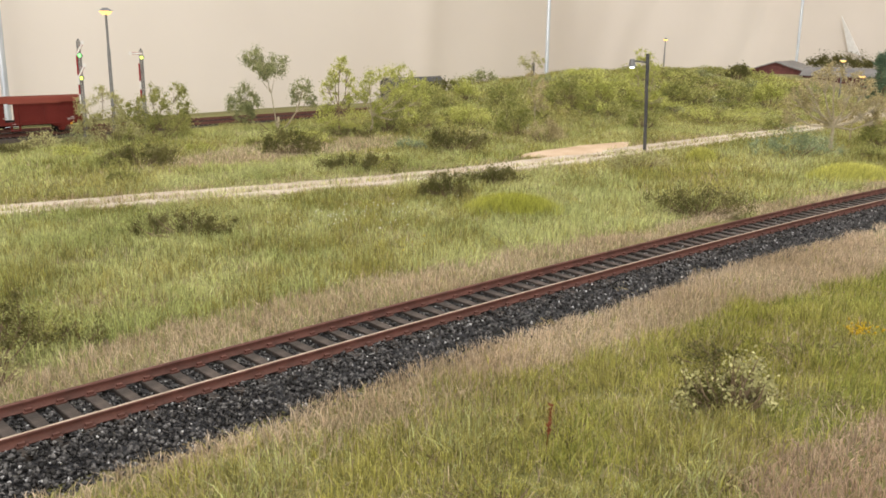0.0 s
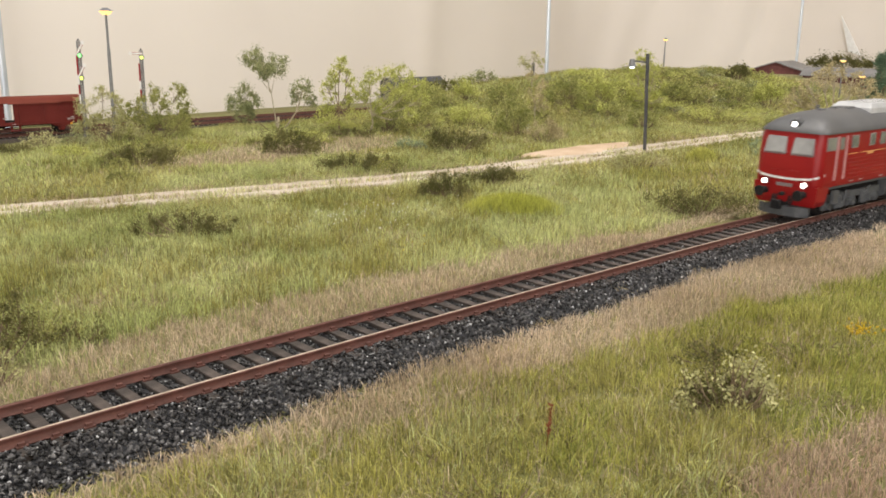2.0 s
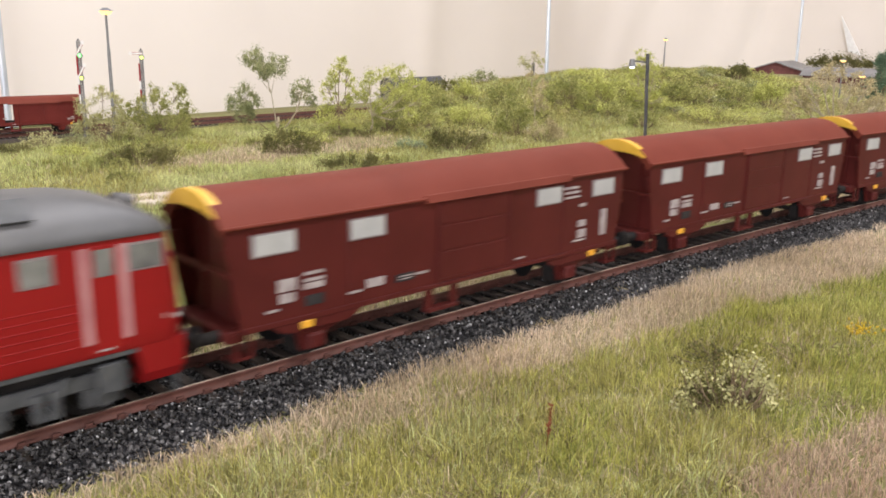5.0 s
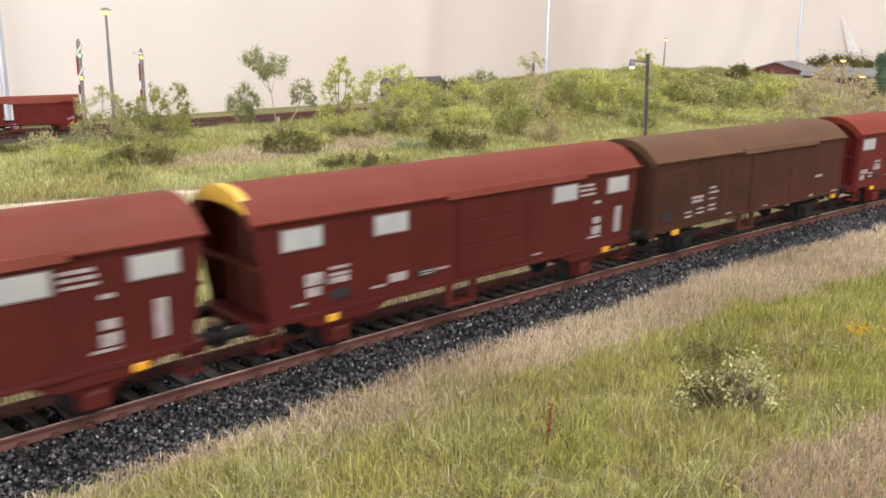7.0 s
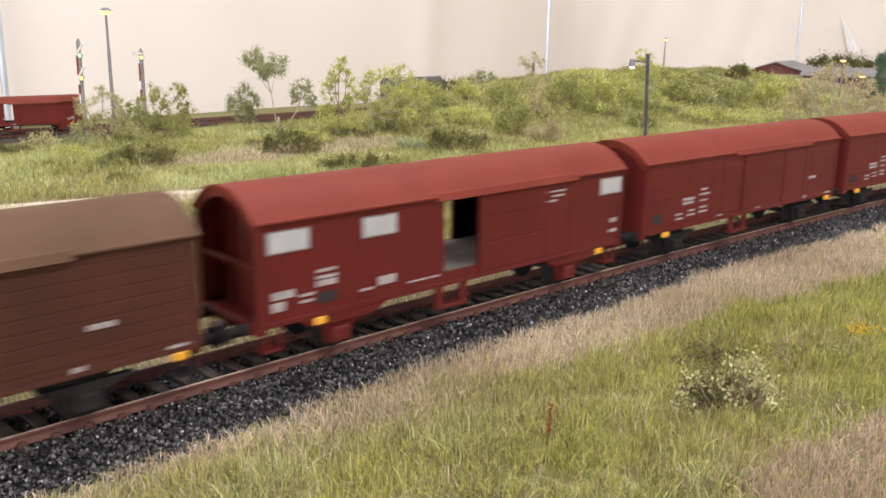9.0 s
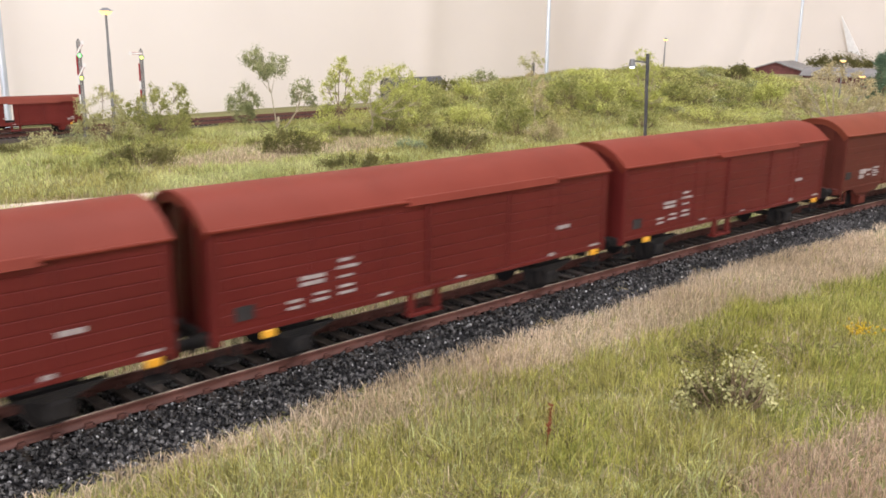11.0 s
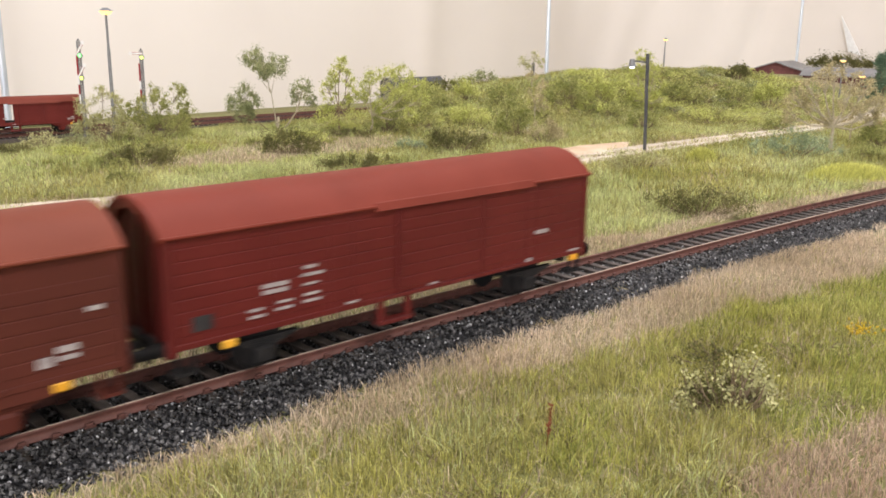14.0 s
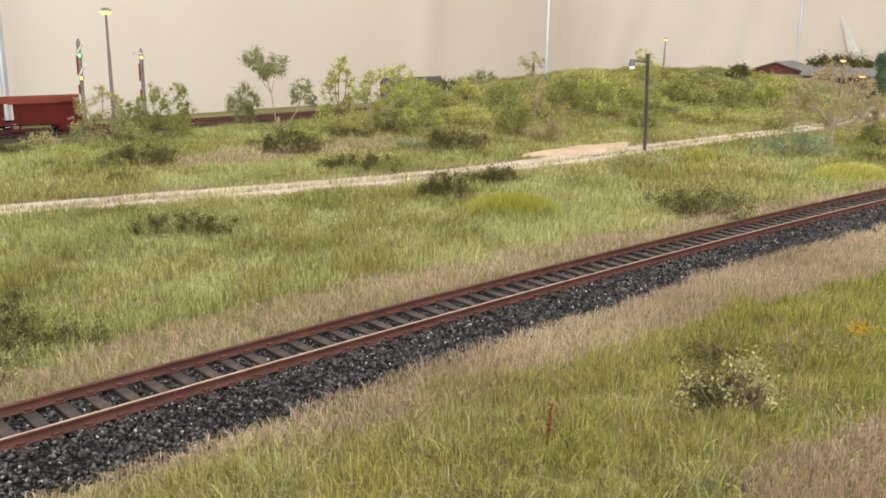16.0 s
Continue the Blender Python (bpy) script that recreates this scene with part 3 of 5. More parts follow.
    for bx in (-49.4, 49.4):
        bogie = part("bogie", B(-31, 31, -7, 7, 7.4, 10.4, 0.4), DARK, loco)
        bogie.location.x = bx * MM
        for k in (-1, 1):
            lo, hi = min(k * 11.2, k * 13.2), max(k * 11.2, k * 13.2)
            bm = B(-30.5, 30.5, lo, hi, 7.4, 11.0, 0.4)
            for x in (-24, 0, 24):
                box(bm, x - 4.2, x + 4.2, lo, hi, 3.0, 8.0, 0.5)
            part("side_frame", bm, CHASSIS, bogie)
            for x in (-24, 0, 24):
                part("axle_box", C((x, k * 12.5, 5.2), (x, k * 14.6, 5.2), 2.3, 1.9, 12), CHASSIS, bogie, smooth=True)
            for x in (-17.5, -14, 10, 13.5):
                part("spring", C((x, k * 13.6, 3.6), (x, k * 13.6, 9.6), 1.3, seg=10), CHASSIS, bogie)
            for x in (-12, 12):
                part("damper", C((x, k * 14.2, 3.6), (x + 4, k * 14.2, 12.0), 0.7, seg=8), CHASSIS, bogie)
        for x in (-24, 0, 24):
            wheelset(bogie, x, 6.0)
    return loco


LAMP_GLOW = glow("headlamp_glow", (1.0, 0.95, 0.88), 9.0)


# ---- covered wagons ----
def arch(hw, z0, zt, n=12):
    """Roof section: from eave over the crown to the other eave."""
    pts = []
    for i in range(n + 1):
        u = -1 + 2 * i / n
        pts.append((u * hw, z0 + (zt - z0) * (1 - abs(u) ** 2.35)))
    return pts


def wagon(kind, open_door=False, ends=None, paint=None, roof_paint=None, label="", far_gap=None, near_gap=None):
    w = thing("covered_wagon", label, "freight wagon", "wagons of the goods train")
    platform = kind == "panelled"
    L = 76.2 if kind == "planked" else 74.6 if not platform else 74.4 if open_door else 78.8
    HW, ZB, ZE, ZT = 15.6, 12.2, 38.6, 47.0
    near = near_gap or (((-12.2, 2.2) if platform else (-14.2, -3.9)) if open_door else None)
    gear = DARK if kind == "planked" else paint
    cut = 3.4 if platform and not open_door else 0.0
    # walls: sheets with thickness, so that an open door shows the empty inside
    for k in (-1, 1):
        gap = near if k < 0 else far_gap

        def wall(a, b, za, zb, out=0.0, thick=0.8, bevel=0.12):
            lo, hi = k * (HW - thick), k * (HW + out)
            return B(a, b, min(lo, hi), max(lo, hi), za, zb, bevel)

        def sheet(a, b):
            """A wall sheet whose outer ends draw in towards the foot on wagons with end platforms."""
            lo, hi = min(k * (HW - 0.8), k * HW), max(k * (HW - 0.8), k * HW)
            ca, cb = (cut if a <= -L else 0), (cut if b >= L else 0)
            return loft(bmesh.new(), [[(a + ca * f, lo, z), (b - cb * f, lo, z), (b - cb * f, hi, z), (a + ca * f, hi, z)] for f, z in ((1, ZB), (0.55, 21.0), (0, 34.0), (0, ZE + 0.3))])

        stretches = [(-L, gap[0]), (gap[1], L)] if gap else [(-L, L)]
        for a, b in stretches:
            part("side_wall", sheet(a, b), paint, w)
        if gap:
            part("door_sill", wall(gap[0], gap[1], ZB, 16.2), paint, w)
        da, db = (2.2, 34.0) if platform and open_door else (-11.0, 20.0) if platform else (-3.9, 27.0) if kind == "planked_door" else (-8.0, 26.5)
        if k > 0 and far_gap:
            da, db = far_gap[1], far_gap[1] + 30
        # proud boards leave narrow grooves between them
        z = 15.2
        while z < 37.0:
            for a, b in stretches:
                if kind == "planked":
                    pieces = ((a + 2.0, -48.0), (-47.4, -24.0), (-23.4, da - 0.4), (db + 0.4, 50.0), (50.6, b - 1.6))
                elif kind == "planked_door" and b > 0:
                    pieces = ((db + 0.8, b - 1.6),) if int(z * 2) % 3 == 0 else ()
                elif kind == "planked_door":
                    pieces = ((a + 2.0, b - 1.4),) if int(z * 2) % 3 == 0 else ()
                else:
                    pieces = ()
                for p, q in pieces:
                    if q - p > 3:
                        part("board", wall(p, q, z, z + 2.82, 0.15), paint, w)
            z += 3.05
        # sliding door, its boards and edges
        door = part("sliding_door", wall(da, db, 13.6, 38.2, 0.3), paint, w)
        for q in (da, db - 0.9):
            part("door_edge", wall(q, q + 0.9, 13.6, 38.2, 0.75), paint, door)
        rows = ((14.6, 8.0), (23.1, 7.4), (31.0, 6.6)) if platform else tuple((14.6 + 3.35 * i, 3.0) for i in range(7))
        for zz, hh in rows:
            part("board", wall(da + 1.2, db - 1.2, zz, zz + hh, 0.46), paint, door)
        part("door_rail", wall(-16.0, 48.0, 12.3, 13.4, 1.0), paint, w)
        part("sill", wall(-L + cut, L - cut, ZB - 0.2, 13.5, 0.3), paint, w)
        for x in (-L + 0.8 + cut * 0.2, L - 0.8 - cut * 0.2):
            if not cut:
                part("post", wall(x - 0.7, x + 0.7, ZB, ZE, 0.5), paint, w)
        for x in (-31.0 - 12 * platform, 46.0):
            part("post", wall(x - 0.35, x + 0.35, 13.4, ZE - 0.6, 0.3), paint, w)

        # light panels, lettering as plain bars, black chalk panel
        def plate(a, b, za, zb, m, name="lettering", out=0.52):
            return part(name, wall(a, b, za, zb, out, 0.1, 0.02), m, w)

        if platform:
            spots = [(-72.0, -59.4), (-42.6, -30.4), (61.0, 73.2)] + ([(32.2, 44.6)] if not open_door else [])
            for a, b in spots:
                f = plate(a, b, 31.0, 36.9, SILVER, "shutter", 0.5)
                part("pane", wall(a + 0.5, b - 0.5, 31.4, 36.5, 0.62, 0.1), PANEL, f, "pale closed shutter")
            bars = [(-57.2, -51.2, 24.2, 25.0), (-57.4, -51.0, 22.4, 23.2), (-57.6, -51.2, 20.4, 22.0), (-37.0, -31.0, 17.0, 19.4), (-43.4, -38.8, 16.4, 17.0)]
            if open_door:
                bars += [(-71.0, -64.6, 19.2, 21.2), (-71.0, -67.4, 16.0, 18.4), (-62.6, -58.4, 18.6, 19.3), (-62.4, -58.6, 16.9, 17.6), (-26.0, -19.0, 15.6, 16.0), (-18.4, -14.4, 15.6, 16.0),
                         (68.0, 71.6, 20.6, 22.0), (67.6, 71.6, 17.0, 18.0), (33.0, 38.0, 31.8, 32.5), (32.6, 42.0, 35.0, 35.5), (36.0, 41.6, 33.4, 34.0)]
            else:
                bars += [(-65.0, -59.6, 21.0, 24.2), (-64.6, -60.2, 18.0, 20.4), (-68.8, -65.0, 16.2, 16.8), (45.6, 53.4, 35.0, 35.8), (46.0, 54.0, 33.4, 34.2), (46.4, 54.2, 31.8, 32.5), (54.4, 57.4, 28.4, 29.4),
                         (54.0, 57.8, 21.4, 23.6), (53.8, 58.0, 17.6, 20.4), (51.4, 58.0, 16.4, 17.0), (66.4, 69.4, 16.8, 26.0), (22.6, 27.0, 15.0, 15.5), (-19.6, -15.0, 17.6, 18.2)]
                plate(-26.6, -20.0, 16.6, 18.8, BLOCK, "chalk_panel")
                for q in (17.2, 18.0):
                    plate(-25.8, -21.0, q, q + 0.3, PRINT, "chalk_line", 0.6)
            plate(-57.0, -51.4, 15.9, 18.6, BLOCK, "chalk_panel", 0.52)
        elif kind == "planked":
            bars = [(-51.6, -44.0, 23.0, 24.0), (-51.4, -44.2, 21.4, 22.4), (-39.4, -35.2, 26.0, 26.8), (-40.0, -33.2, 24.0, 24.8), (-39.6, -35.0, 21.6, 22.2), (-55.6, -51.6, 17.6, 18.3), (-55.4, -51.2, 15.9, 16.6), (-47.4, -43.0, 18.4, 19.0), (-47.8, -43.0, 16.6, 17.3),
                    (-39.4, -34.6, 18.8, 19.5), (-39.6, -34.2, 17.0, 17.7), (50.2, 56.2, 22.0, 23.2), (-26.0, -22.0, 13.8, 14.3), (46.0, 49.0, 13.4, 14.4), (68.0, 73.0, 13.4, 14.0), (4.0, 7.0, 13.6, 14.2)]
            plate(-70.4, -65.4, 16.0, 19.6, BLOCK, "chalk_panel", 0.52)
        else:
            bars = [(-58.0, -51.6, 19.4, 21.6), (-58.0, -53.6, 17.0, 18.8), (-51.0, -46.0, 20.4, 21.2), (-50.4, -46.6, 18.2, 18.8), (-43.8, -37.8, 21.2, 22.0), (-43.8, -39.0, 19.6, 20.4), (-43.8, -37.4, 18.6, 19.1), (-43.8, -39.4, 17.2, 17.9), (-22.8, -18.2, 20.6, 22.0), (55.4, 58.6, 16.0, 18.2), (59.4, 64.0, 18.6, 20.0), (59.6, 64.0, 16.8, 17.8), (66.4, 70.0, 26.4, 27.4), (-13.0, -8.0, 13.2, 14.0)]
            plate(-72.4, -67.2, 17.6, 21.2, BLOCK, "chalk_panel", 0.52)
        for a, b, za, zb in bars:
            plate(a, b, za, zb, PRINT)
        for x in (-56.4, 62.4) if platform else (-61.0, 71.0) if kind == "planked" else (60.0,):
            part("handle", B(x - 1.9, x + 1.9, min(k * (HW - 1), k * (HW + 0.5)), max(k * (HW - 1), k * (HW + 0.5)), 9.8, 12.1, 0.4), YELLOW, w, "yellow brake handle")
        # step bracket under the door
        lo, hi = min(k * (HW - 1.2), k * HW), max(k * (HW - 1.2), k * HW)
        st = bmesh.new()
        for x in (-13.6, -3.6):
            box(st, x - 1.1, x + 1.1, lo, hi, 6.0, ZB)
        box(st, -14.7, -2.5, min(k * (HW - 2.4), k * (HW + 0.8)), max(k * (HW - 2.4), k * (HW + 0.8)), 5.0, 6.3, 0.2)
        part("door_step", st, paint, w)
        # solebar behind the sill, drawn down round the axles
        if kind != "planked":
            for x in (-L + 26, L - 26):
                rings = [[(x - q, lo, z), (x + q, lo, z), (x + q, hi - 0.4, z), (x - q, hi - 0.4, z)] for q, z in ((9.0, 9.4), (12.0, 10.4), (15.0, ZB))]
                part("solebar", loft(bmesh.new(), rings), paint, w)
    # ends: a recessed wall between corner posts, under the arched roof
    for e in (-1, 1):
        xe = e * L

        def span(a, b, *rest, **kw):
            return B(min(xe + e * a, xe + e * b), max(xe + e * a, xe + e * b), *rest, **kw)

        pts = arch(HW - 0.9, ZE, ZT - 0.9)
        ring = [(-HW + 0.9, ZB)] + pts + [(HW - 0.9, ZB)]
        inset = 6.0 if platform else 1.4
        rings = [[(xe - e * d, y, z) for y, z in ring] for d in (inset, inset + 0.9)]
        end = part("end_wall", loft(bmesh.new(), rings), paint, w)
        for y in (-8.2, 0.0, 8.2) if not platform else (-7.0, 7.0):
            part("end_post", span(-inset, -inset + 0.9, y - 0.6, y + 0.6, ZB, 44.0 - abs(y) * 0.2), paint, end)
        for y in (-1, 1):
            if not cut:
                part("corner_post", span(-1.6, 0.35, min(y * (HW - 1.7), y * (HW + 0.25)), max(y * (HW - 1.7), y * (HW + 0.25)), ZB - 1.5, ZE), paint, w)
            else:
                bm = bmesh.new()
                cyl(bm, (xe - e * 0.8, y * (HW - 2), 34.0), (xe - e * (cut + 4.0), y * (HW - 2), 14.0), 0.8, seg=6)
                part("corner_brace", bm, paint, w)
        if platform:
            part("end_rail", span(-0.9, 0.0, -HW, HW, 27.0, 28.0), paint, w)
            part("platform_board", span(-6.0, 0.2, -12.0, 12.0, 12.0, 13.0), paint, w)
        crown = [[(xe - e * d, y, z) for y, z in arch(HW + 0.5, ZE, ZT - 0.3)] + [(xe - e * d, y, z) for y, z in reversed(arch(HW - 1.2, ZE - 1.6, ZT - 3.0))] for d in (-0.6, 0.8)]
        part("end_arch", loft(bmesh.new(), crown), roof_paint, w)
        if ends and e < 0:
            high = [(y, z) for y, z in arch(HW + 0.7, ZE + 0.4, ZT + 0.1, 24) if z > 41.0]
            fill = [[(xe - e * d, y, z) for y, z in high] + [(xe - e * d, y * 0.96, 41.0 + 0.28 * (z - 41.0)) for y, z in reversed(high)] for d in (-1.3, 1.6)]
            part("end_crown", loft(bmesh.new(), fill), OCHRE, w, "ochre yellow crown of the end")
        part("buffer_beam", span(-2.0 - cut, 0.6, -14.0, 14.0, 9.8, 12.8, 0.2), gear, w)
        buffers(w, e * (L + 0.4), e, 11.2)
        coupler(w, e * (L - 3), e)
        part("screw_coupling", C((xe + e * 0.5, 0, 10.4), (xe + e * 4.6, 0, 8.4), 0.9, 0.6, 8), DARK, w)
        for y in (-1, 1):
            bm = bmesh.new()
            box(bm, min(xe - e * 6.4, xe - e * 1.2), max(xe - e * 6.4, xe - e * 1.2), min(y * 10.5, y * 15.0), max(y * 10.5, y * 15.0), 5.2, 6.0)
            for q in (5.9, 1.7):
                box(bm, min(xe - e * q, xe - e * (q + 0.7)), max(xe - e * q, xe - e * (q + 0.7)), min(y * 14.2, y * 15.0), max(y * 14.2, y * 15.0), 5.6, ZB)
            part("corner_step", bm, paint if kind != "planked" else DARK, w)
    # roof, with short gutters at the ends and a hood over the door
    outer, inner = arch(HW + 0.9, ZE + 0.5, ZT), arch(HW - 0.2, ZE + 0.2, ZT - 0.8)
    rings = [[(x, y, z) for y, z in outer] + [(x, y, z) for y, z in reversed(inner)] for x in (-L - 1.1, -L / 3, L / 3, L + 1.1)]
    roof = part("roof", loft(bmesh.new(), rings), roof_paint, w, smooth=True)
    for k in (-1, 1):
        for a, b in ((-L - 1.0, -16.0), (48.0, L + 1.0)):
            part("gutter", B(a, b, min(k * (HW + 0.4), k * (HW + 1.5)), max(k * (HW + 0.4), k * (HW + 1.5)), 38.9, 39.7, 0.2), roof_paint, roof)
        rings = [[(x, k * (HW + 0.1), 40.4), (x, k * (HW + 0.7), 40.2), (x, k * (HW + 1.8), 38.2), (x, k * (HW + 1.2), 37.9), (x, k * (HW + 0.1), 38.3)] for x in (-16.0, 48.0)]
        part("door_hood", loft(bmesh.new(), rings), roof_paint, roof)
    part("floor", B(-L + 6.5, L - 6.5, -HW + 0.7, HW - 0.7, 12.6, 16.0), FLOORBOARD if platform else DARK, w)
    for y in (-5.0, 5.0):
        part("underframe", B(-L + 2, L - 2, y - 0.9, y + 0.9, 9.9, 12.7, 0.2), DARK, w)
    # running gear
    for x in (-L + 26, L - 26):
        wheelset(w, x, 5.4)
        for k in (-1, 1):
            lo, hi = min(k * 10.8, k * 12.6), max(k * 10.8, k * 12.6)
            bm = bmesh.new()
            rings = [[(x - q, lo, z), (x + q, lo, z), (x + q, hi, z), (x - q, hi, z)] for q, z in ((3.4, 2.6), (4.4, 6.0), (6.4, 12.6))]
            loft(bm, rings)
            ax = part("axle_guard", bm, gear, w)
            part("axle_box", B(x - 2.8, x + 2.8, min(k * 12.4, k * 15.0), max(k * 12.4, k * 15.0), 3.0, 7.6, 0.7), gear, ax)
            sp = bmesh.new()
            for i in range(4):
                r = 10.5 - 2.0 * i
                box(sp, x - r, x + r, min(k * 12.5, k * 14.4), max(k * 12.5, k * 14.4), 9.4 - 0.6 * i, 9.9 - 0.6 * i)
            part("leaf_spring", sp, gear, ax)
    # brake gear between the axles
    part("brake_cylinder", C((-24, 3, 9.6), (-17, 3, 9.6), 1.9, seg=14), DARK, w, smooth=True)
    part("brake_rod", C((-L + 30, 0.5, 8.2), (L - 30, 0.5, 8.2), 0.45, seg=6), DARK, w)
    return w


TRAIN_SPEED = 170.3


def train():
    vehicles = [(locomotive(), 246.2 + TRAIN_SPEED * 3.5, 49.4)]
    def centre(front, t):
        return front + TRAIN_SPEED * t
    dark = "wine red covered wagon with pale shutters and ochre end arch"
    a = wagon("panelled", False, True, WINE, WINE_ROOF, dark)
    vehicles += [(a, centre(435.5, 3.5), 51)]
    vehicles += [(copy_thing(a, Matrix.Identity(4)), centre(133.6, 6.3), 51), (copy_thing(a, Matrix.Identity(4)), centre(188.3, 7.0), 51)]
    vehicles += [(wagon("planked", False, False, BROWN, BROWN_ROOF, "weathered brown planked covered wagon with a paler roof"), centre(356.0, 7.0), 51)]
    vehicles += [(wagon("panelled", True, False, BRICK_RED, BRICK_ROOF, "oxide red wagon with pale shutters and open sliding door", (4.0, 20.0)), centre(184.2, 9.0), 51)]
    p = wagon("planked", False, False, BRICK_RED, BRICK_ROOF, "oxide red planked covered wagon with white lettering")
    vehicles += [(p, centre(349.5, 9.0), 51)]
    q = [(122.0, 11.3), (166.6, 12.0), (135.5, 13.2), (298.0, 13.2)]
    vehicles += [(copy_thing(p, Matrix.Identity(4)), centre(*q[0]), 51), (copy_thing(p, Matrix.Identity(4)), centre(*q[1]), 51)]
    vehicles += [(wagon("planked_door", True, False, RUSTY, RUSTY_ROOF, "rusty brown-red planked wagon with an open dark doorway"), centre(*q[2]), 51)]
    vehicles += [(copy_thing(p, Matrix.Identity(4)), centre(*q[3]), 51)]
    return vehicles


VEHICLES = train()


def ease(s, half):
    """The train slows by a hair where the line passes the near meadow."""
    return s + (6.0 * float(step(s, 235, 120)) if half < 50 else 1.5 * float(step(s, 200, 40)))


def motions():
    """The train runs along the main track at an even speed."""
    for ob, start, half in VEHICLES:
        rows = []
        for i in range(81):
            t = i * 0.2
            s = ease(start - TRAIN_SPEED * t, half)
            ax, ay, _ = line(s - half)
            bx, by, _ = line(s + half)
            rows.append((t, pose(float(ax + bx) / 2 * MM, float(ay + by) / 2 * MM, 0.03 * MM, 0, 0, math.degrees(math.atan2(by - ay, bx - ax)))))
        walk(ob, rows)


# ---- the room round the layout ----
def room():
    zc, zf = 1750, -950
    bm = B(-3600, 4600, -4600, 3000, zf - 60, zf)
    tagged(link("floor", bm, FLOOR_MAT), "brown hall floor under the layout", "floor", kind="structure")
    tagged(link("ceiling", B(-3600, 4600, -4600, 3000, zc, zc + 60), CEIL_MAT), "white painted hall ceiling", "ceiling", kind="structure")
    for nm, b in (("wall_north", (-3600, 4600, 3000, 3080)), ("wall_south", (-3600, 4600, -4680, -4600)), ("wall_east", (4600, 4680, -4600, 3000))):
        tagged(link(nm, B(*b, zf, zc), PLASTER), "plain plastered hall wall", "wall", kind="structure")

    west = bmesh.new()
    for a, b, c, d in ((-4600, -3950, zf, zc), (-450, 3000, zf, zc), (-3950, -450, zf, 50), (-3950, -450, 1450, zc)):
        box(west, -3680, -3600, a, b, c, d)
    tagged(link("wall_west", west, PLASTER), "plastered hall wall with a wide window", "wall", kind="structure")
    win = thing("window_1", "wide window with white frame", "window")
    tagged(win, kind="structure")
    fr = bmesh.new()
    for y in (-3950, -3075, -2210, -1335, -490):
        box(fr, -3670, -3610, y, y + 40, 50, 1450)
    box(fr, -3672, -3608, -3950, -450, 50, 95)
    box(fr, -3672, -3608, -3950, -450, 1405, 1450)
    part("window_frame", fr, WHITE, win)


room()


def backdrop():
    """Cream cloth hung behind the layout, with soft folds."""
    n = 420
    path = []
    for i in range(n + 1):
        L = i / n * 6400
        if L < 3250:
            x = -1450 + L
            path.append((x, backdrop_y(x), 0, -1))
        elif L < 3250 + 707:
            a = (L - 3250) / 450
            path.append((1800 + 450 * math.sin(a), backdrop_y(1800) - 450 + 450 * math.cos(a), -math.sin(a), -math.cos(a)))
        else:
            path.append((2250, backdrop_y(1800) - 450 - (L - 3957), -1, 0))
    rows = 14
    V = []
    for i, (x, y, nx, ny) in enumerate(path):
        for j in range(rows + 1):
            z = -60 + 1100 * j / rows
            a = i * 17.1
            fold = 6 * math.sin(a * 0.006 + 0.4 * math.sin(j * 0.3)) + 1.2 * math.sin(a * 0.023 + j * 0.12)
            # creases drawn towards the upper corner
            d = math.exp(-((a - 4140) / 250) ** 2)
            fold += d * (24 * abs(math.sin(a * 0.021 - j * 0.72)) + 7 * math.sin(a * 0.05 - j * 1.3))
            fold += 7 * math.exp(-((a - 3060 - 9 * j) / 50) ** 2)
            V.append([x + nx * fold, y + ny * fold, z])
    a = np.arange(len(V)).reshape(n + 1, rows + 1)
    f = np.stack([a[:-1, :-1], a[1:, :-1], a[1:, 1:], a[:-1, 1:]], -1).reshape(-1, 4)
    array_mesh("backdrop", V, f, CLOTH, "structure", "cream cloth backdrop with soft folds", "backdrop", smooth=True)


    # white wedge added where light shows through a gap in the cloth
    bm = bmesh.new()
    tri = ((2222, 697, 146), (2222, 670, 60), (2222, 640, 52))
    loft(bm, [tri, [(x + 5, y, z) for x, y, z in tri]])
    tagged(link("backdrop_flap", bm, WHITE), "white wedge standing in for light through a backdrop gap", "backdrop", kind="structure")


backdrop()


def luminaires():
    for x, y, sx, sy, watts in ((500, 300, 1500, 500, LAMP_WATTS), (700, -1400, 1500, 500, LAMP_WATTS)):
        t = thing("ceiling_luminaire", "white flat ceiling luminaire with a lit diffuser", "ceiling lamp", "hall luminaires", x, y, 1750)
        part("housing", B(-sx / 2 - 30, sx / 2 + 30, -sy / 2 - 30, sy / 2 + 30, -60, 0, 6), CEIL_MAT, t)
        d = bpy.data.lights.new("ceiling_light", "AREA")
        d.shape, d.size, d.size_y, d.energy, d.color = "RECTANGLE", sx * MM, sy * MM, watts, (1.0, 0.965, 0.93)
        o = new("ceiling_light", d)
        o.location = (x * MM, y * MM, (1750 - 64) * MM)
    # daylight from the window in the west wall
    d = bpy.data.lights.new("window_daylight", "AREA")
    d.shape, d.size, d.size_y, d.energy, d.color = "RECTANGLE", 3.4, 1.3, KEY_WATTS, (1.0, 0.965, 0.94)
    o = new("window_daylight", d)
    o.matrix_basis = look((-3.55, -2.2, 0.75), (0.6, 0.1, 0.2))


luminaires()


# ---- grass ----
RNG = np.random.default_rng(11)


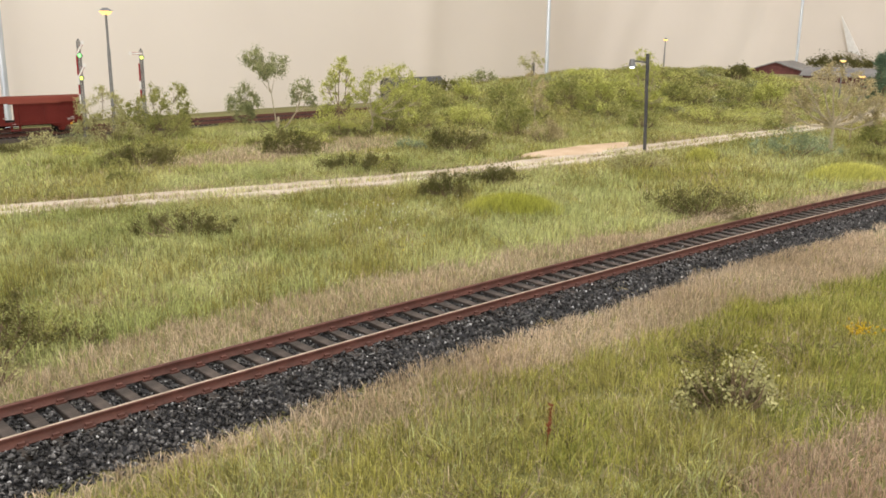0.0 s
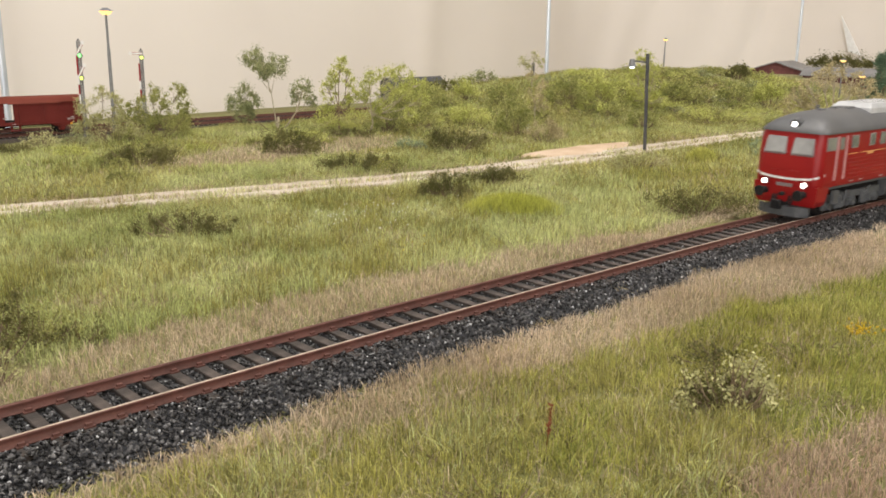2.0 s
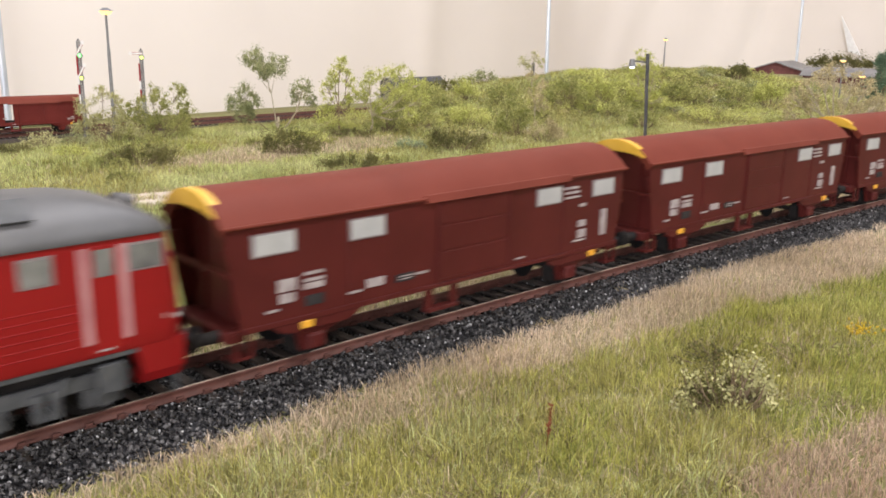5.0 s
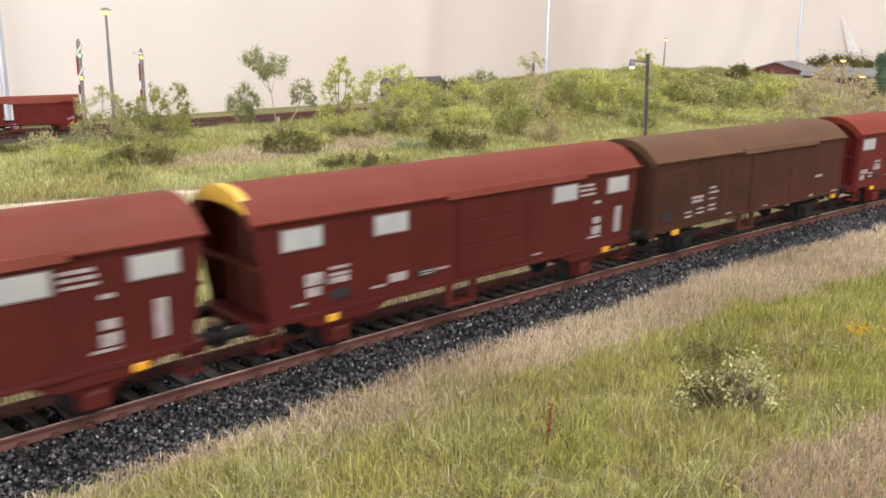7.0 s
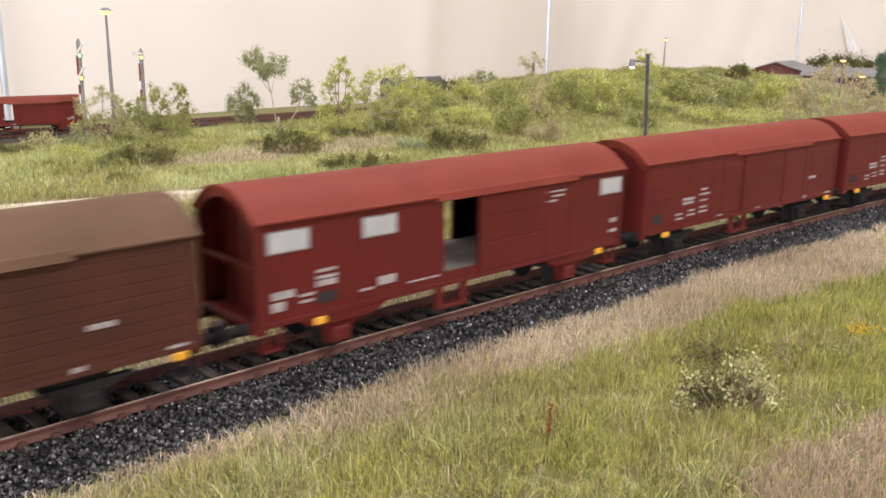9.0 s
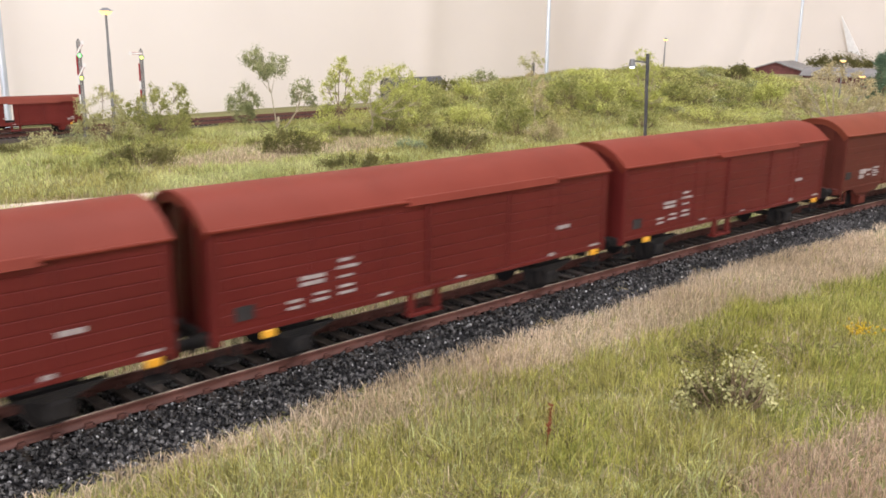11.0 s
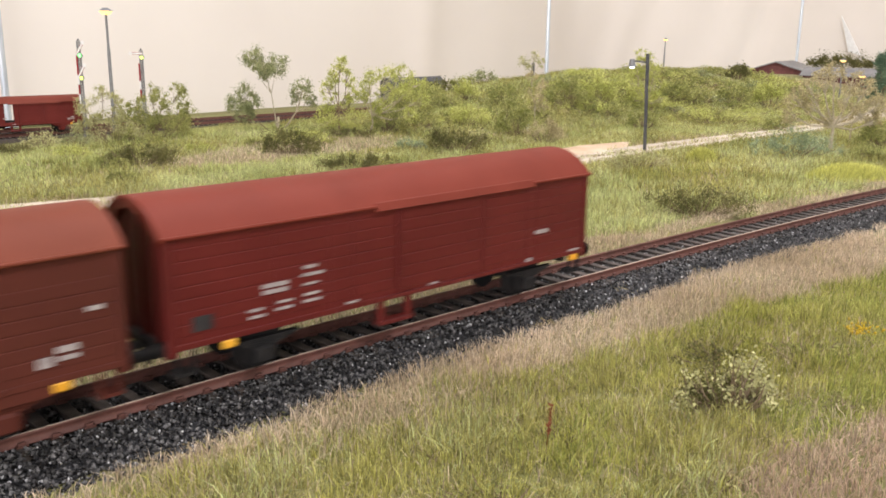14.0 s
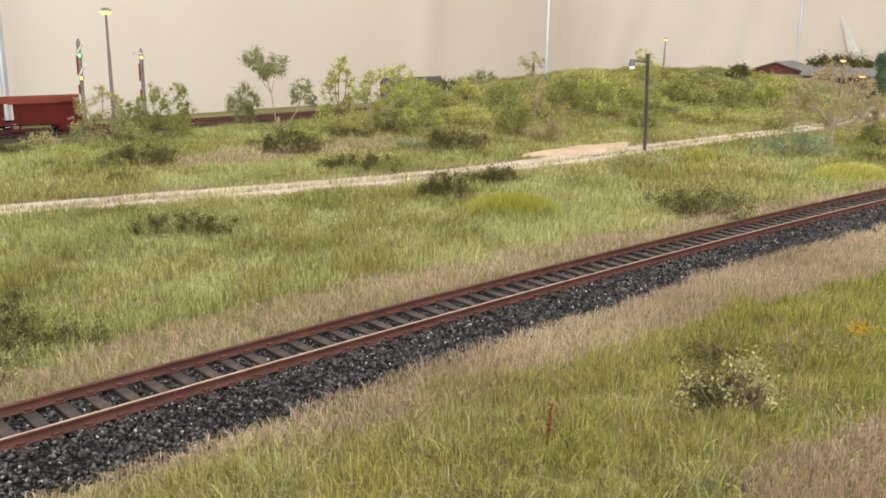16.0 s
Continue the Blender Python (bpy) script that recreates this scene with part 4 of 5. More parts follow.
def blades(name, x, y, h, w, material, label, bend=0.5, fine=True):
    """Static grass: one thin bent blade at each place."""
    n = len(x)
    z = terrain(x, y) - 0.3
    a = RNG.uniform(0, 2 * np.pi, n)
    t = RNG.uniform(0, 2 * np.pi, n)
    ux, uy = np.cos(a) * w / 2, np.sin(a) * w / 2
    lean = h * bend * np.abs(RNG.normal(0.6, 0.5, n))
    dx, dy = np.cos(t) * lean, np.sin(t) * lean
    zt = h * np.sqrt(np.clip(1 - (lean / h) ** 2 * 0.5, 0.35, 1))
    o = np.zeros(n)
    p0 = np.stack([x - ux, y - uy, z], -1)
    p1 = np.stack([x + ux, y + uy, z], -1)
    tip = np.stack([x + dx, y + dy, z + zt], -1)
    if fine:
        m0 = np.stack([x - ux * 0.8 + dx * 0.3, y - uy * 0.8 + dy * 0.3, z + zt * 0.6], -1)
        m1 = np.stack([x + ux * 0.8 + dx * 0.3, y + uy * 0.8 + dy * 0.3, z + zt * 0.6], -1)
        V = np.stack([p0, p1, m1, m0, tip], 1)
        F = np.array([[0, 1, 2], [0, 2, 3], [3, 2, 4]])
        k = 5
    else:
        V = np.stack([p0, p1, tip], 1)
        F = np.array([[0, 1, 2]])
        k = 3
    f = (F[None] + k * np.arange(n)[:, None, None]).reshape(-1, 3)
    array_mesh(name, V, f, material, "stuff", label, "grass")


def brown_spot(x, y):
    """The worn brown patch at the foot of the near meadow."""
    return step(np.hypot((x - 172) / 54, (y + 150) / 27) + 0.12 * wob(x, y, 0.12, 2), 1.15, 0.8)


def dry_share(x, y):
    """How much of the grass is dry straw at a place, 0 to 1."""
    d = y - line_y(x)
    edge = 55 + 9 * wob(x, y, 0.04, 1) + 4 * wob(x, y, 0.15, 3) - 0.05 * (x - 100) - 16 * step(x, 95, 50)
    far = step(d, edge + 5, edge - 5) * (d > 0)
    rim = -36 - 0.12 * np.clip(x - 60, 0, 400) + 7 * wob(x, y, 0.05, 4) + 4 * wob(x, y, 0.13, 6)
    near = step(d, rim - 6, rim + 6) * (d < 0)
    s = np.maximum(far, near)
    spot = brown_spot(x, y)
    bare = step(np.hypot((x - 375) / 135, (y - 366) / 40), 1.1, 0.6) * 0.9
    strip = step(np.abs(y - road_y(x)), 34, 20) * 0.45
    return np.maximum.reduce([s, spot, bare, strip, 0.06 + 0 * x, (d < -30) * (0.16 + 0.14 * wob(x, y, 0.06, 11) + 0.3 * step(d, -75, -45) * step(x, 330, 200))])


def meadow():
    zones = (("near", 45, 420, -165, -26, 2.3, True, 0.78), ("middle", 420, 800, -215, -40, 0.9, False, 1.1),
             ("field", 25, 430, 14, 305, 1.15, True, 0.9), ("field_far", 430, 1050, -30, 300, 0.5, False, 1.35),
             ("bank", 60, 620, 300, 700, 0.4, False, 1.5), ("hill", 480, 1400, 200, 640, 0.42, False, 1.7))
    for nm, x0, x1, y0, y1, dens, fine, fat in zones:
        n = int((x1 - x0) * (y1 - y0) * dens)
        x, y = RNG.uniform(x0, x1, n), RNG.uniform(y0, y1, n)
        d = y - line_y(x)
        r = np.abs(y - road_y(x))
        keep = ((d > 11.0 + 0.8 * wob(x, y, 0.2, 1)) | (d < -30 + 4.0 * wob(x, 0 * x, 0.035, 1) + 2.0 * wob(x, y, 0.25, 3))) & (y < 700)
        mid = (r < 4.0) & (RNG.random(n) < 0.8)
        keep &= (r > 15.5 + 4 * wob(x, y, 0.09, 2)) | mid
        keep &= np.hypot((x - 572) / 68, (y - 236) / 15) > 1 + 0.15 * wob(x, y, 0.07, 1)
        if nm == "field_far":
            keep &= ~((x > 480) & (y > 200) & (y > road_y(x) + 30))
        if nm == "hill":
            keep &= (y > road_y(x) + 14) & ~((x < 620) & (y > 300))
        x, y, d = x[keep], y[keep], d[keep]
        n = len(x)
        dry = RNG.random(n) < dry_share(x, y) * 0.92
        clump = 1 + 0.42 * wob(x, y, 0.09, 7) + 0.38 * wob(x, y, 0.23, 9)
        # taller tufts and thin spots
        tuft = 0.5 + 0.5 * wob(x, y, 0.31, 12) * wob(x, y, 0.17, 13)
        hue = 0.5 + 0.35 * wob(x, y, 0.026, 8) + 0.25 * wob(x, y, 0.11, 3) + RNG.normal(0, 0.22, n) + (d < 0) * (0.34 + 0.1 * step(x, 120, 260)) + 0.2 * step(x, 400, 540)
        h = np.where(dry, RNG.uniform(2.6, 4.6, n), RNG.uniform(2.8, 6.0, n) * clump)
        h = np.where((d > 0) & ~dry & (y < 300), h * 1.05, h)
        h = h * (1 - 0.45 * (~dry) * dry_share(x, y))
        h = np.clip(h * (0.75 + 0.55 * tuft), 1.3, 8.0)
        w = (0.30 if fine else 0.42) * fat * RNG.uniform(0.7, 1.3, n)
        if nm in ("bank", "hill"):
            pick = (("dry", dry, STRAW, "short dry straw grass"), ("green", ~dry & (hue < 0.62), FAR_GREEN, "green hillside grass"), ("lime", ~dry & (hue >= 0.62), OLIVE, "olive hillside grass"))
        else:
            brown = dry & (brown_spot(x, y) > 0.2)
            pick = (("dry", brown, STRAW_BROWN, "worn brown dry grass patch"), ("dry", dry & ~brown, STRAW, "short dry straw-coloured static grass beside the track"), ("green", ~dry & (hue < 0.58), GREEN, "fresh green meadow grass"), ("olive", ~dry & (hue >= 0.58) & (hue < 1.02), OLIVE, "olive green meadow grass"), ("lime", ~dry & (hue >= 1.02), LIME, "yellow-green meadow grass"))
            lush = (d < 0) & (step(x, 205, 250) + 0.8 * wob(x, y, 0.055, 14) + 0.35 * wob(x, y, 0.16, 15) > 0.45)
            pick = tuple((tag, sel & ~lush if m in (GREEN, OLIVE) else sel, m, lab) for tag, sel, m, lab in pick) + (("lush", ~dry & lush & (hue < 1.02), DEEP, "deep green meadow grass"),)
        for tag, sel, m, lab in pick:
            if sel.sum() > 10:
                blades("dry_grass" if tag == "dry" else "grass", x[sel], y[sel], h[sel], w[sel], m, lab, 1.0, fine)


meadow()


def tufts():
    """Denser clumps of longer grass, their blades spreading from the root."""
    for x0, x1, y0, y1, n, k, hmax in ((20, 430, 50, 290, 5200, 13, 8.5), (45, 330, -165, -45, 2000, 15, 6.5), (330, 800, -200, -60, 1500, 10, 8.0), (430, 900, 20, 270, 2600, 9, 9.5), (90, 620, 300, 520, 2200, 9, 9.0), (600, 1350, 230, 560, 3600, 9, 9.0)):
        cx, cy = RNG.uniform(x0, x1, n), RNG.uniform(y0, y1, n)
        keep = (dry_share(cx, cy) < 0.42) & (np.abs(cy - road_y(cx)) > 20) & (wob(cx, cy, 0.075, 5) + 0.5 * wob(cx, cy, 0.2, 6) > -0.35)
        keep &= np.hypot((cx - 572) / 78, (cy - 236) / 20) > 1
        cx, cy = cx[keep], cy[keep]
        n = len(cx)
        hue = 0.5 + 0.5 * wob(cx, cy, 0.03, 9) + RNG.normal(0, 0.3, n) + (cy < 0) * 0.3
        size = RNG.uniform(0.5, 1.0, n) * (0.75 + 0.35 * wob(cx, cy, 0.05, 3))
        for lo, hi, m, lab in ((-9, 0.45, DEEP if y1 < 0 else GREEN if y1 < 300 else FAR_GREEN, "tall fresh green grass tufts"), (0.45, 0.95, OLIVE, "tall olive green grass tufts"), (0.95, 9, LIME, "tall yellow-green grass tufts")):
            sel = np.nonzero((hue >= lo) & (hue < hi))[0]
            if len(sel) < 5:
                continue
            i = np.repeat(sel, k)
            a, r = RNG.uniform(0, 2 * np.pi, len(i)), RNG.uniform(0, 1, len(i)) ** 0.7
            reach = 2.4 * size[i] * (1 if x1 < 440 else 1.5)
            x, y = cx[i] + np.cos(a) * r * reach, cy[i] + np.sin(a) * r * reach
            blades("grass_tufts", x, y, hmax * size[i] * RNG.uniform(0.55, 1.05, len(i)), (0.25 if x1 < 440 else 0.6) * RNG.uniform(0.7, 1.3, len(i)), m, lab, 0.75, x1 < 440)


tufts()


def flowers():
    for cx, cy, sx, sy, n, m, lab in ((255, 128, 22, 15, 110, FLOWER, "tiny white wild flowers in the meadow"), (259, -107, 3.5, 2.5, 70, FLOWER_Y, "tiny yellow wild flowers in the grass"), (235, 62, 5, 4, 6, FLOWER_Y, "tiny yellow wild flowers in the grass")):
        x, y = RNG.normal(cx, sx, n), RNG.normal(cy, sy, n)
        z = terrain(x, y) + RNG.uniform(5, 8, n)
        f = stones("wild_flowers", np.stack([x, y, z], -1), RNG.uniform(0.3, 0.6, n), m, lab)
        f["category"] = "flowers"


flowers()


# ---- shrubs and trees ----
def leaves_at(c, spread, n, size, rng):
    """Leaf quads, two triangles each, scattered about the clump centres c."""
    k = rng.integers(0, len(c), n)
    v = rng.normal(size=(n, 3))
    v /= np.linalg.norm(v, axis=1)[:, None]
    p = c[k] + v * spread[k][:, None] * np.minimum(np.abs(rng.normal(0, 0.75, n)), 1.35)[:, None]
    a = rng.normal(size=(n, 3))
    a /= np.linalg.norm(a, axis=1)[:, None]
    b = np.cross(a, rng.normal(size=(n, 3)))
    b /= np.linalg.norm(b, axis=1)[:, None]
    s = size * rng.uniform(0.6, 1.3, n)[:, None]
    V = np.stack([p - a * s, p - b * s * 0.55, p + a * s, p + b * s * 0.55], 1)
    V[:, :, 2] = np.maximum(V[:, :, 2], p[:, None, 2] * 0 + 0.2)
    return V


def twig(bm, p, q, r0, r1):
    cyl(bm, p, q, r0, r1, 5, False)


KIND = {"dark": (LEAF_DARK, "dark olive green leafy bush", 1.0, 1.5), "mid": (LEAF_MID, "olive green leafy round shrub", 1.0, 1.0), "lime": (LEAF_LIME, "bright yellow-green grassy bush clump", 0.9, 1.2),
        "pale": (LEAF_PALE, "pale green leafy bush", 1.0, 0.7), "pale_sparse": (LEAF_PALE, "sparse shrub with pale green leaves", 1.2, 0.2), "teal": (LEAF_TEAL, "soft pale teal-green low bush", 0.9, 0.8), "blue": (LEAF_BLUE, "dense dark blue-green bush", 1.0, 0.9), "dry": (LEAF_DRY, "dry tan twiggy shrub", 0.9, 0.6), "grey": (LEAF_GREY, "soft grey-green leafy bush", 0.9, 0.8)}


def bush(x, y, w, h, kind, leaf=1.0, dense=1.0):
    m, label, ls, dn = KIND[kind]
    rng = np.random.default_rng(int(x * 7 + y * 13 + 5000))
    t = thing("bush", label, "bush", x=x, y=y, z=float(terrain(x, y)) - 0.6)
    nc = int(rng.integers(26, 38))
    u = rng.uniform(-1, 1, nc)
    v = rng.uniform(-0.6, 0.6, nc)
    top = np.sqrt(np.clip(1 - 0.85 * u * u, 0.1, 1)) * rng.uniform(0.35, 0.9, nc)
    # the long side of the bush lies across the view of one who walks along the track
    c = np.stack([u * w * 0.46, v * w * 0.36, top * h * 0.85], -1)
    R = np.array([[0.73, 0.68, 0], [-0.68, 0.73, 0], [0, 0, 1]])
    c = c @ R.T
    c += rng.normal(0, 0.05 * w, c.shape) * np.array([1, 1, 0.25])
    spread = rng.uniform(0.10, 0.24, nc) * min(w, 2.2 * h) * 0.8
    c[:, 2] = np.maximum(c[:, 2], spread * 0.5)
    size = max(0.5, 0.00098 * math.hypot(x, y + 194)) * ls * leaf
    n = int(min(6000, max(250, 2.2 * w * h / (size * size) * dn * dense)))
    V = leaves_at(c, spread, n, size, rng)
    array_mesh("foliage", V, np.arange(4 * n).reshape(-1, 4), m, "", parent=t)
    bm = bmesh.new()
    for p in c:
        base = Vector((p[0] * 0.25, p[1] * 0.25, 0))
        midp = base.lerp(Vector(p), 0.55) + Vector(rng.normal(0, 0.05 * h, 3))
        twig(bm, base, midp, 0.3, 0.2)
        twig(bm, midp, Vector(p) + Vector((0, 0, spread[0] * 0.5)), 0.2, 0.08)
    part("stem", bm, BARK_DARK, t)
    return t


def tree(x, y, h, crown, kind, lean=(0, 0), bark=BARK, seed=0, leaf=1.0, dense=1.0, label="", name="tree", trunk=1.0, z=None, first=0.35):
    """A trunk that forks into limbs; crown: clump centres (dx across, dz up, radius) that the limbs reach."""
    m = KIND[kind][0]
    rng = np.random.default_rng(seed)
    t = thing(name, label, "tree", x=x, y=y, z=float(terrain(x, y)) - 0.5 if z is None else z)
    ax = Vector((0.73, -0.68, 0))      # across
    bm = bmesh.new()
    fork = ax * lean[0] + Vector((0, 0, h * first))
    midp = fork * 0.5 + Vector(rng.normal(0, 0.5, 3))
    r = 0.011 * h * 1.15 * trunk
    twig(bm, (0, 0, 0), midp, r * 1.3, r)
    twig(bm, midp, fork, r, r * 0.75)
    cs, sp = [], []
    for dx, dz, rad in crown:
        tip = ax * dx + Vector((0, 0, dz)) + Vector((0.68, 0.73, 0)) * float(rng.normal(0, rad * 0.5))
        k = fork.lerp(tip, 0.5) + Vector(rng.normal(0, 1.0, 3)) - Vector((0, 0, 0.06 * h))
        twig(bm, fork, k, r * 0.7, r * 0.45)
        twig(bm, k, tip, r * 0.45, r * 0.18)
        for _ in range(13):
            d = Vector(rng.normal(0, 1, 3)).normalized() * rad
            e = tip + d * float(rng.uniform(0.5, 0.95))
            s = k.lerp(tip, float(rng.uniform(0.3, 1)))
            twig(bm, s, e, r * 0.22, r * 0.08)
            cs.append(e)
            sp.append(rad * float(rng.uniform(0.25, 0.5)))
    part("trunk", bm, bark, t, "pale bare bark" if bark is BARK else "")
    size = max(0.5, 0.00088 * math.hypot(x, y + 194)) * leaf
    n = int(min(14000, sum(s * s for s in sp) / (size * size) * 4.6 * dense))
    V = leaves_at(np.array(cs), np.array(sp), n, size, rng)
    array_mesh("crown", V, np.arange(4 * n).reshape(-1, 4), m, "", parent=t)
    return t


def planting():
    bush(406, 32, 52, 21, "dark")
    bush(339, 154, 31, 19, "dark")
    bush(398, 169, 35, 14, "dark")
    bush(184, 162, 52, 12, "dark")
    bush(363, 263, 53, 15, "dark")
    bush(373, 358, 45, 23, "dark")
    bush(264, 378, 46, 19, "dark")
    bush(225, 323, 20, 12, "mid")
    bush(469, 328, 24, 13, "teal")
    bush(496, 302, 51, 24, "dark")
    bush(526, 148, 48, 16, "pale")
    bush(687, 107, 67, 27, "teal")
    bush(780, 72, 39, 34, "mid")
    bush(751, 390, 49, 39, "mid")
    bush(792, 377, 48, 43, "lime")
    bush(1031, 342, 49, 42, "mid")
    bush(1085, 320, 47, 54, "lime")
    bush(859, 272, 106, 23, "lime", 0.7, 1)
    bush(1179, 415, 37, 27, "dark")
    bush(871, 207, 29, 18, "mid")
    bush(605, 331, 47, 37, "mid")
    bush(590, 286, 35, 28, "dry")
    bush(697, 429, 43, 30, "mid")
    bush(683, 474, 31, 28, "lime")
    bush(502, 396, 35, 25, "mid")
    bush(760, 298, 40, 26, "mid")
    bush(653, 525, 44, 29, "lime")
    bush(947, 362, 69, 34, "mid")
    bush(66, 54, 28, 34, "dark", 0.9, 0.6)
    bush(80, 66, 30, 16, "mid", 0.9, 0.35)
    bush(62, 38, 16, 12, "pale", 0.9, 0.4)
    bush(92, 58, 24, 8, "dark", 0.9, 0.3)
    # leafy shrub with pale tips in the near meadow
    bush(184, -104, 25, 20, "pale_sparse", 0.95, 1.6)
    # dark leaves added inside, standing in for the shade within the pale shrub
    bush(187, -102, 23, 15, "dark", 0.9, 0.3)
    bush(192, -100, 20, 9, "mid", 0.9, 0.5)
    # further growth along the bank and the hillside
    bush(896, 324, 90, 13, "mid")
    bush(1020, 314, 78, 12, "lime")
    bush(924, 366, 81, 30, "mid")
    bush(851, 397, 65, 20, "lime")
    bush(776, 421, 70, 15, "mid")
    bush(659, 391, 60, 24, "mid")
    bush(592, 389, 56, 22, "lime")
    bush(640, 470, 49, 16, "mid")
    bush(725, 60, 36, 14, "mid")
    bush(980, 440, 60, 15, "mid")
    bush(1150, 440, 60, 14, "mid")
    bush(870, 470, 60, 12, "lime")
    bush(930, 420, 50, 18, "lime")
    bush(560, 430, 40, 18, "mid")
    for x, y, w, h, k in ((700, 560, 50, 26, "mid"), (735, 570, 44, 22, "dark"), (770, 565, 40, 20, "mid"), (800, 560, 36, 24, "grey"), (660, 545, 44, 26, "lime"), (640, 500, 40, 26, "mid"), (600, 470, 40, 28, "mid")):
        bush(x, y, w, h, k)
    rng = random.Random(5)
    for i in range(48):
        x, y = rng.uniform(640, 1280), rng.uniform(330, 460)
        bush(x, y, rng.uniform(34, 70), rng.uniform(9, 18), rng.choice(("lime", "mid", "mid", "lime", "grey", "mid")))
    for i in range(14):
        x, y = rng.uniform(230, 620), rng.uniform(380, 440)
        bush(x, y, rng.uniform(24, 44), rng.uniform(6, 11), rng.choice(("mid", "lime", "mid", "dark")))
    # low tangles in the grass before the track
    for x, y, w, h, k in ((112, -96, 26, 5, "mid"), (140, -84, 22, 5, "mid"), (95, -112, 24, 5, "mid"), (150, -120, 20, 5, "dry"), (215, -86, 30, 7, "dark"), (240, -100, 30, 6, "mid"), (120, -74, 22, 4, "mid"), (205, -120, 22, 5, "mid")):
        bush(x, y, w, h, k, 0.9, 0.3)
    # tufts on the ballast edge
    bush(256, -25, 11, 4, "dry", 0.6, 0.4)
    bush(206, -30, 9, 3.5, "dry", 0.6, 0.4)
    bush(300, -31, 12, 4, "dry", 0.6, 0.4)
    # shrubs before the rear track
    bush(239, 500, 32, 20, "pale", 0.9, 0.6)
    bush(266, 500, 26, 16, "grey", 0.9, 0.5)
    bush(214, 490, 30, 10, "dark")
    bush(375, 540, 24, 20, "mid", 0.9, 0.6)
    bush(296, 498, 46, 30, "pale", 0.9, 0.45)
    bush(336, 500, 58, 34, "mid", 0.85, 0.5)
    bush(312, 490, 40, 16, "mid", 0.9, 0.7)
    tree(292, 506, 40, ((-14, 32, 8), (0, 40, 8), (-8, 22, 9), (6, 24, 9), (12, 36, 7), (-16, 14, 8)), "pale", bark=BARK_DARK, seed=31, label="twiggy pale green shrub before the rear siding", name="shrub", dense=0.7, first=0.15)
    tree(336, 505, 44, ((-26, 18, 9), (-15, 30, 9), (-4, 38, 9), (8, 32, 9), (20, 40, 8), (28, 28, 9), (-10, 16, 10), (6, 16, 10), (22, 15, 9), (-28, 8, 8)), "mid", bark=BARK_DARK, seed=32, label="broad twiggy olive shrub before the rear siding", name="shrub", dense=0.75, first=0.15)
    # trees
    tree(436, 472, 66, ((-8, 64, 15), (2, 58, 11), (-17, 60, 10), (-8, 54, 10)), "grey", (-4, 0), seed=2, label="thin tree with a slender trunk and grey-green leaves", dense=1.0, first=0.5, trunk=0.6)
    tree(430, 474, 40, ((-24, 30, 12), (-15, 24, 11), (-30, 22, 10), (-20, 15, 10)), "grey", (-14, 0), seed=21, label="low grey-green tree on the bank", dense=0.8, first=0.3, bark=BARK_DARK)
    tree(440, 468, 42, ((15, 35, 9), (24, 33, 8), (11, 29, 8), (20, 41, 8), (28, 26, 6)), "grey", (12, 0), seed=22, label="leaning pale trunk with grey leaves", dense=0.6, trunk=1.6, first=0.4)
    tree(488, 403, 57, ((0, 46, 10), (14, 52, 11), (28, 50, 11), (40, 42, 10), (45, 28, 9), (30, 32, 10), (14, 36, 10), (-5, 32, 8), (36, 17, 8), (8, 24, 7)), "lime", (2, 0), seed=3, label="yellow-green broad tree with pale forked trunk", dense=0.75, first=0.28, trunk=1.3)
    tree(466, 419, 65, ((2, 60, 7), (-4, 50, 8), (7, 48, 8), (-10, 38, 9), (9, 36, 9), (-9, 26, 9), (10, 24, 9), (0, 16, 10), (-14, 14, 8), (14, 12, 8)), "lime", seed=4, bark=BARK_DARK, label="slender yellow-green young tree", dense=0.7)
    tree(836, 345, 71, ((-6, 64, 8), (4, 58, 9), (-12, 48, 10), (8, 46, 10), (-14, 32, 11), (12, 32, 11), (0, 22, 12), (17, 18, 10), (-11, 16, 10)), "lime", seed=5, label="tall yellow-green tree on the hillside", dense=0.7, first=0.2)
    tree(749, 102, 72, ((-36, 44, 10), (-26, 54, 10), (-14, 62, 10), (0, 66, 10), (14, 62, 10), (26, 54, 10), (34, 42, 9), (-40, 32, 8), (-20, 40, 10), (6, 46, 11), (24, 34, 9), (-8, 28, 8), (34, 26, 7)), "dry", trunk=1.8, seed=6, label="dry tan tree with pale branching trunk", dense=0.62, first=0.3)
    tree(815, 112, 52, ((6, 40, 11), (18, 34, 11), (-8, 30, 10)), "dry", seed=7, label="dry tan sapling with pale trunk", dense=0.6)
    tree(667, 363, 54, ((-4, 48, 7), (6, 40, 8), (-2, 28, 9), (8, 20, 9), (-6, 12, 8)), "dry", seed=8, label="thin dry sapling with pale stem", dense=0.5)
    tree(800, 480, 40, ((-12, 30, 7), (2, 34, 7), (10, 28, 6), (-4, 24, 6)), "pale", seed=9, label="small pale green tree on the hill", dense=0.6)
    tree(1290, 253, 78, ((-8, 64, 14), (10, 66, 16), (-12, 46, 16), (12, 46, 18), (0, 28, 18), (20, 30, 16), (-16, 26, 14)), "blue", seed=10, bark=BARK_DARK, label="dense blue-green tree beside the farm road", dense=1.2)
    # dark wood behind the sheds
    for x, y, w in ((2040, 620, 140), (2090, 540, 130), (2130, 470, 120)):
        bush(x, y, w, 40, "dark", 0.9)


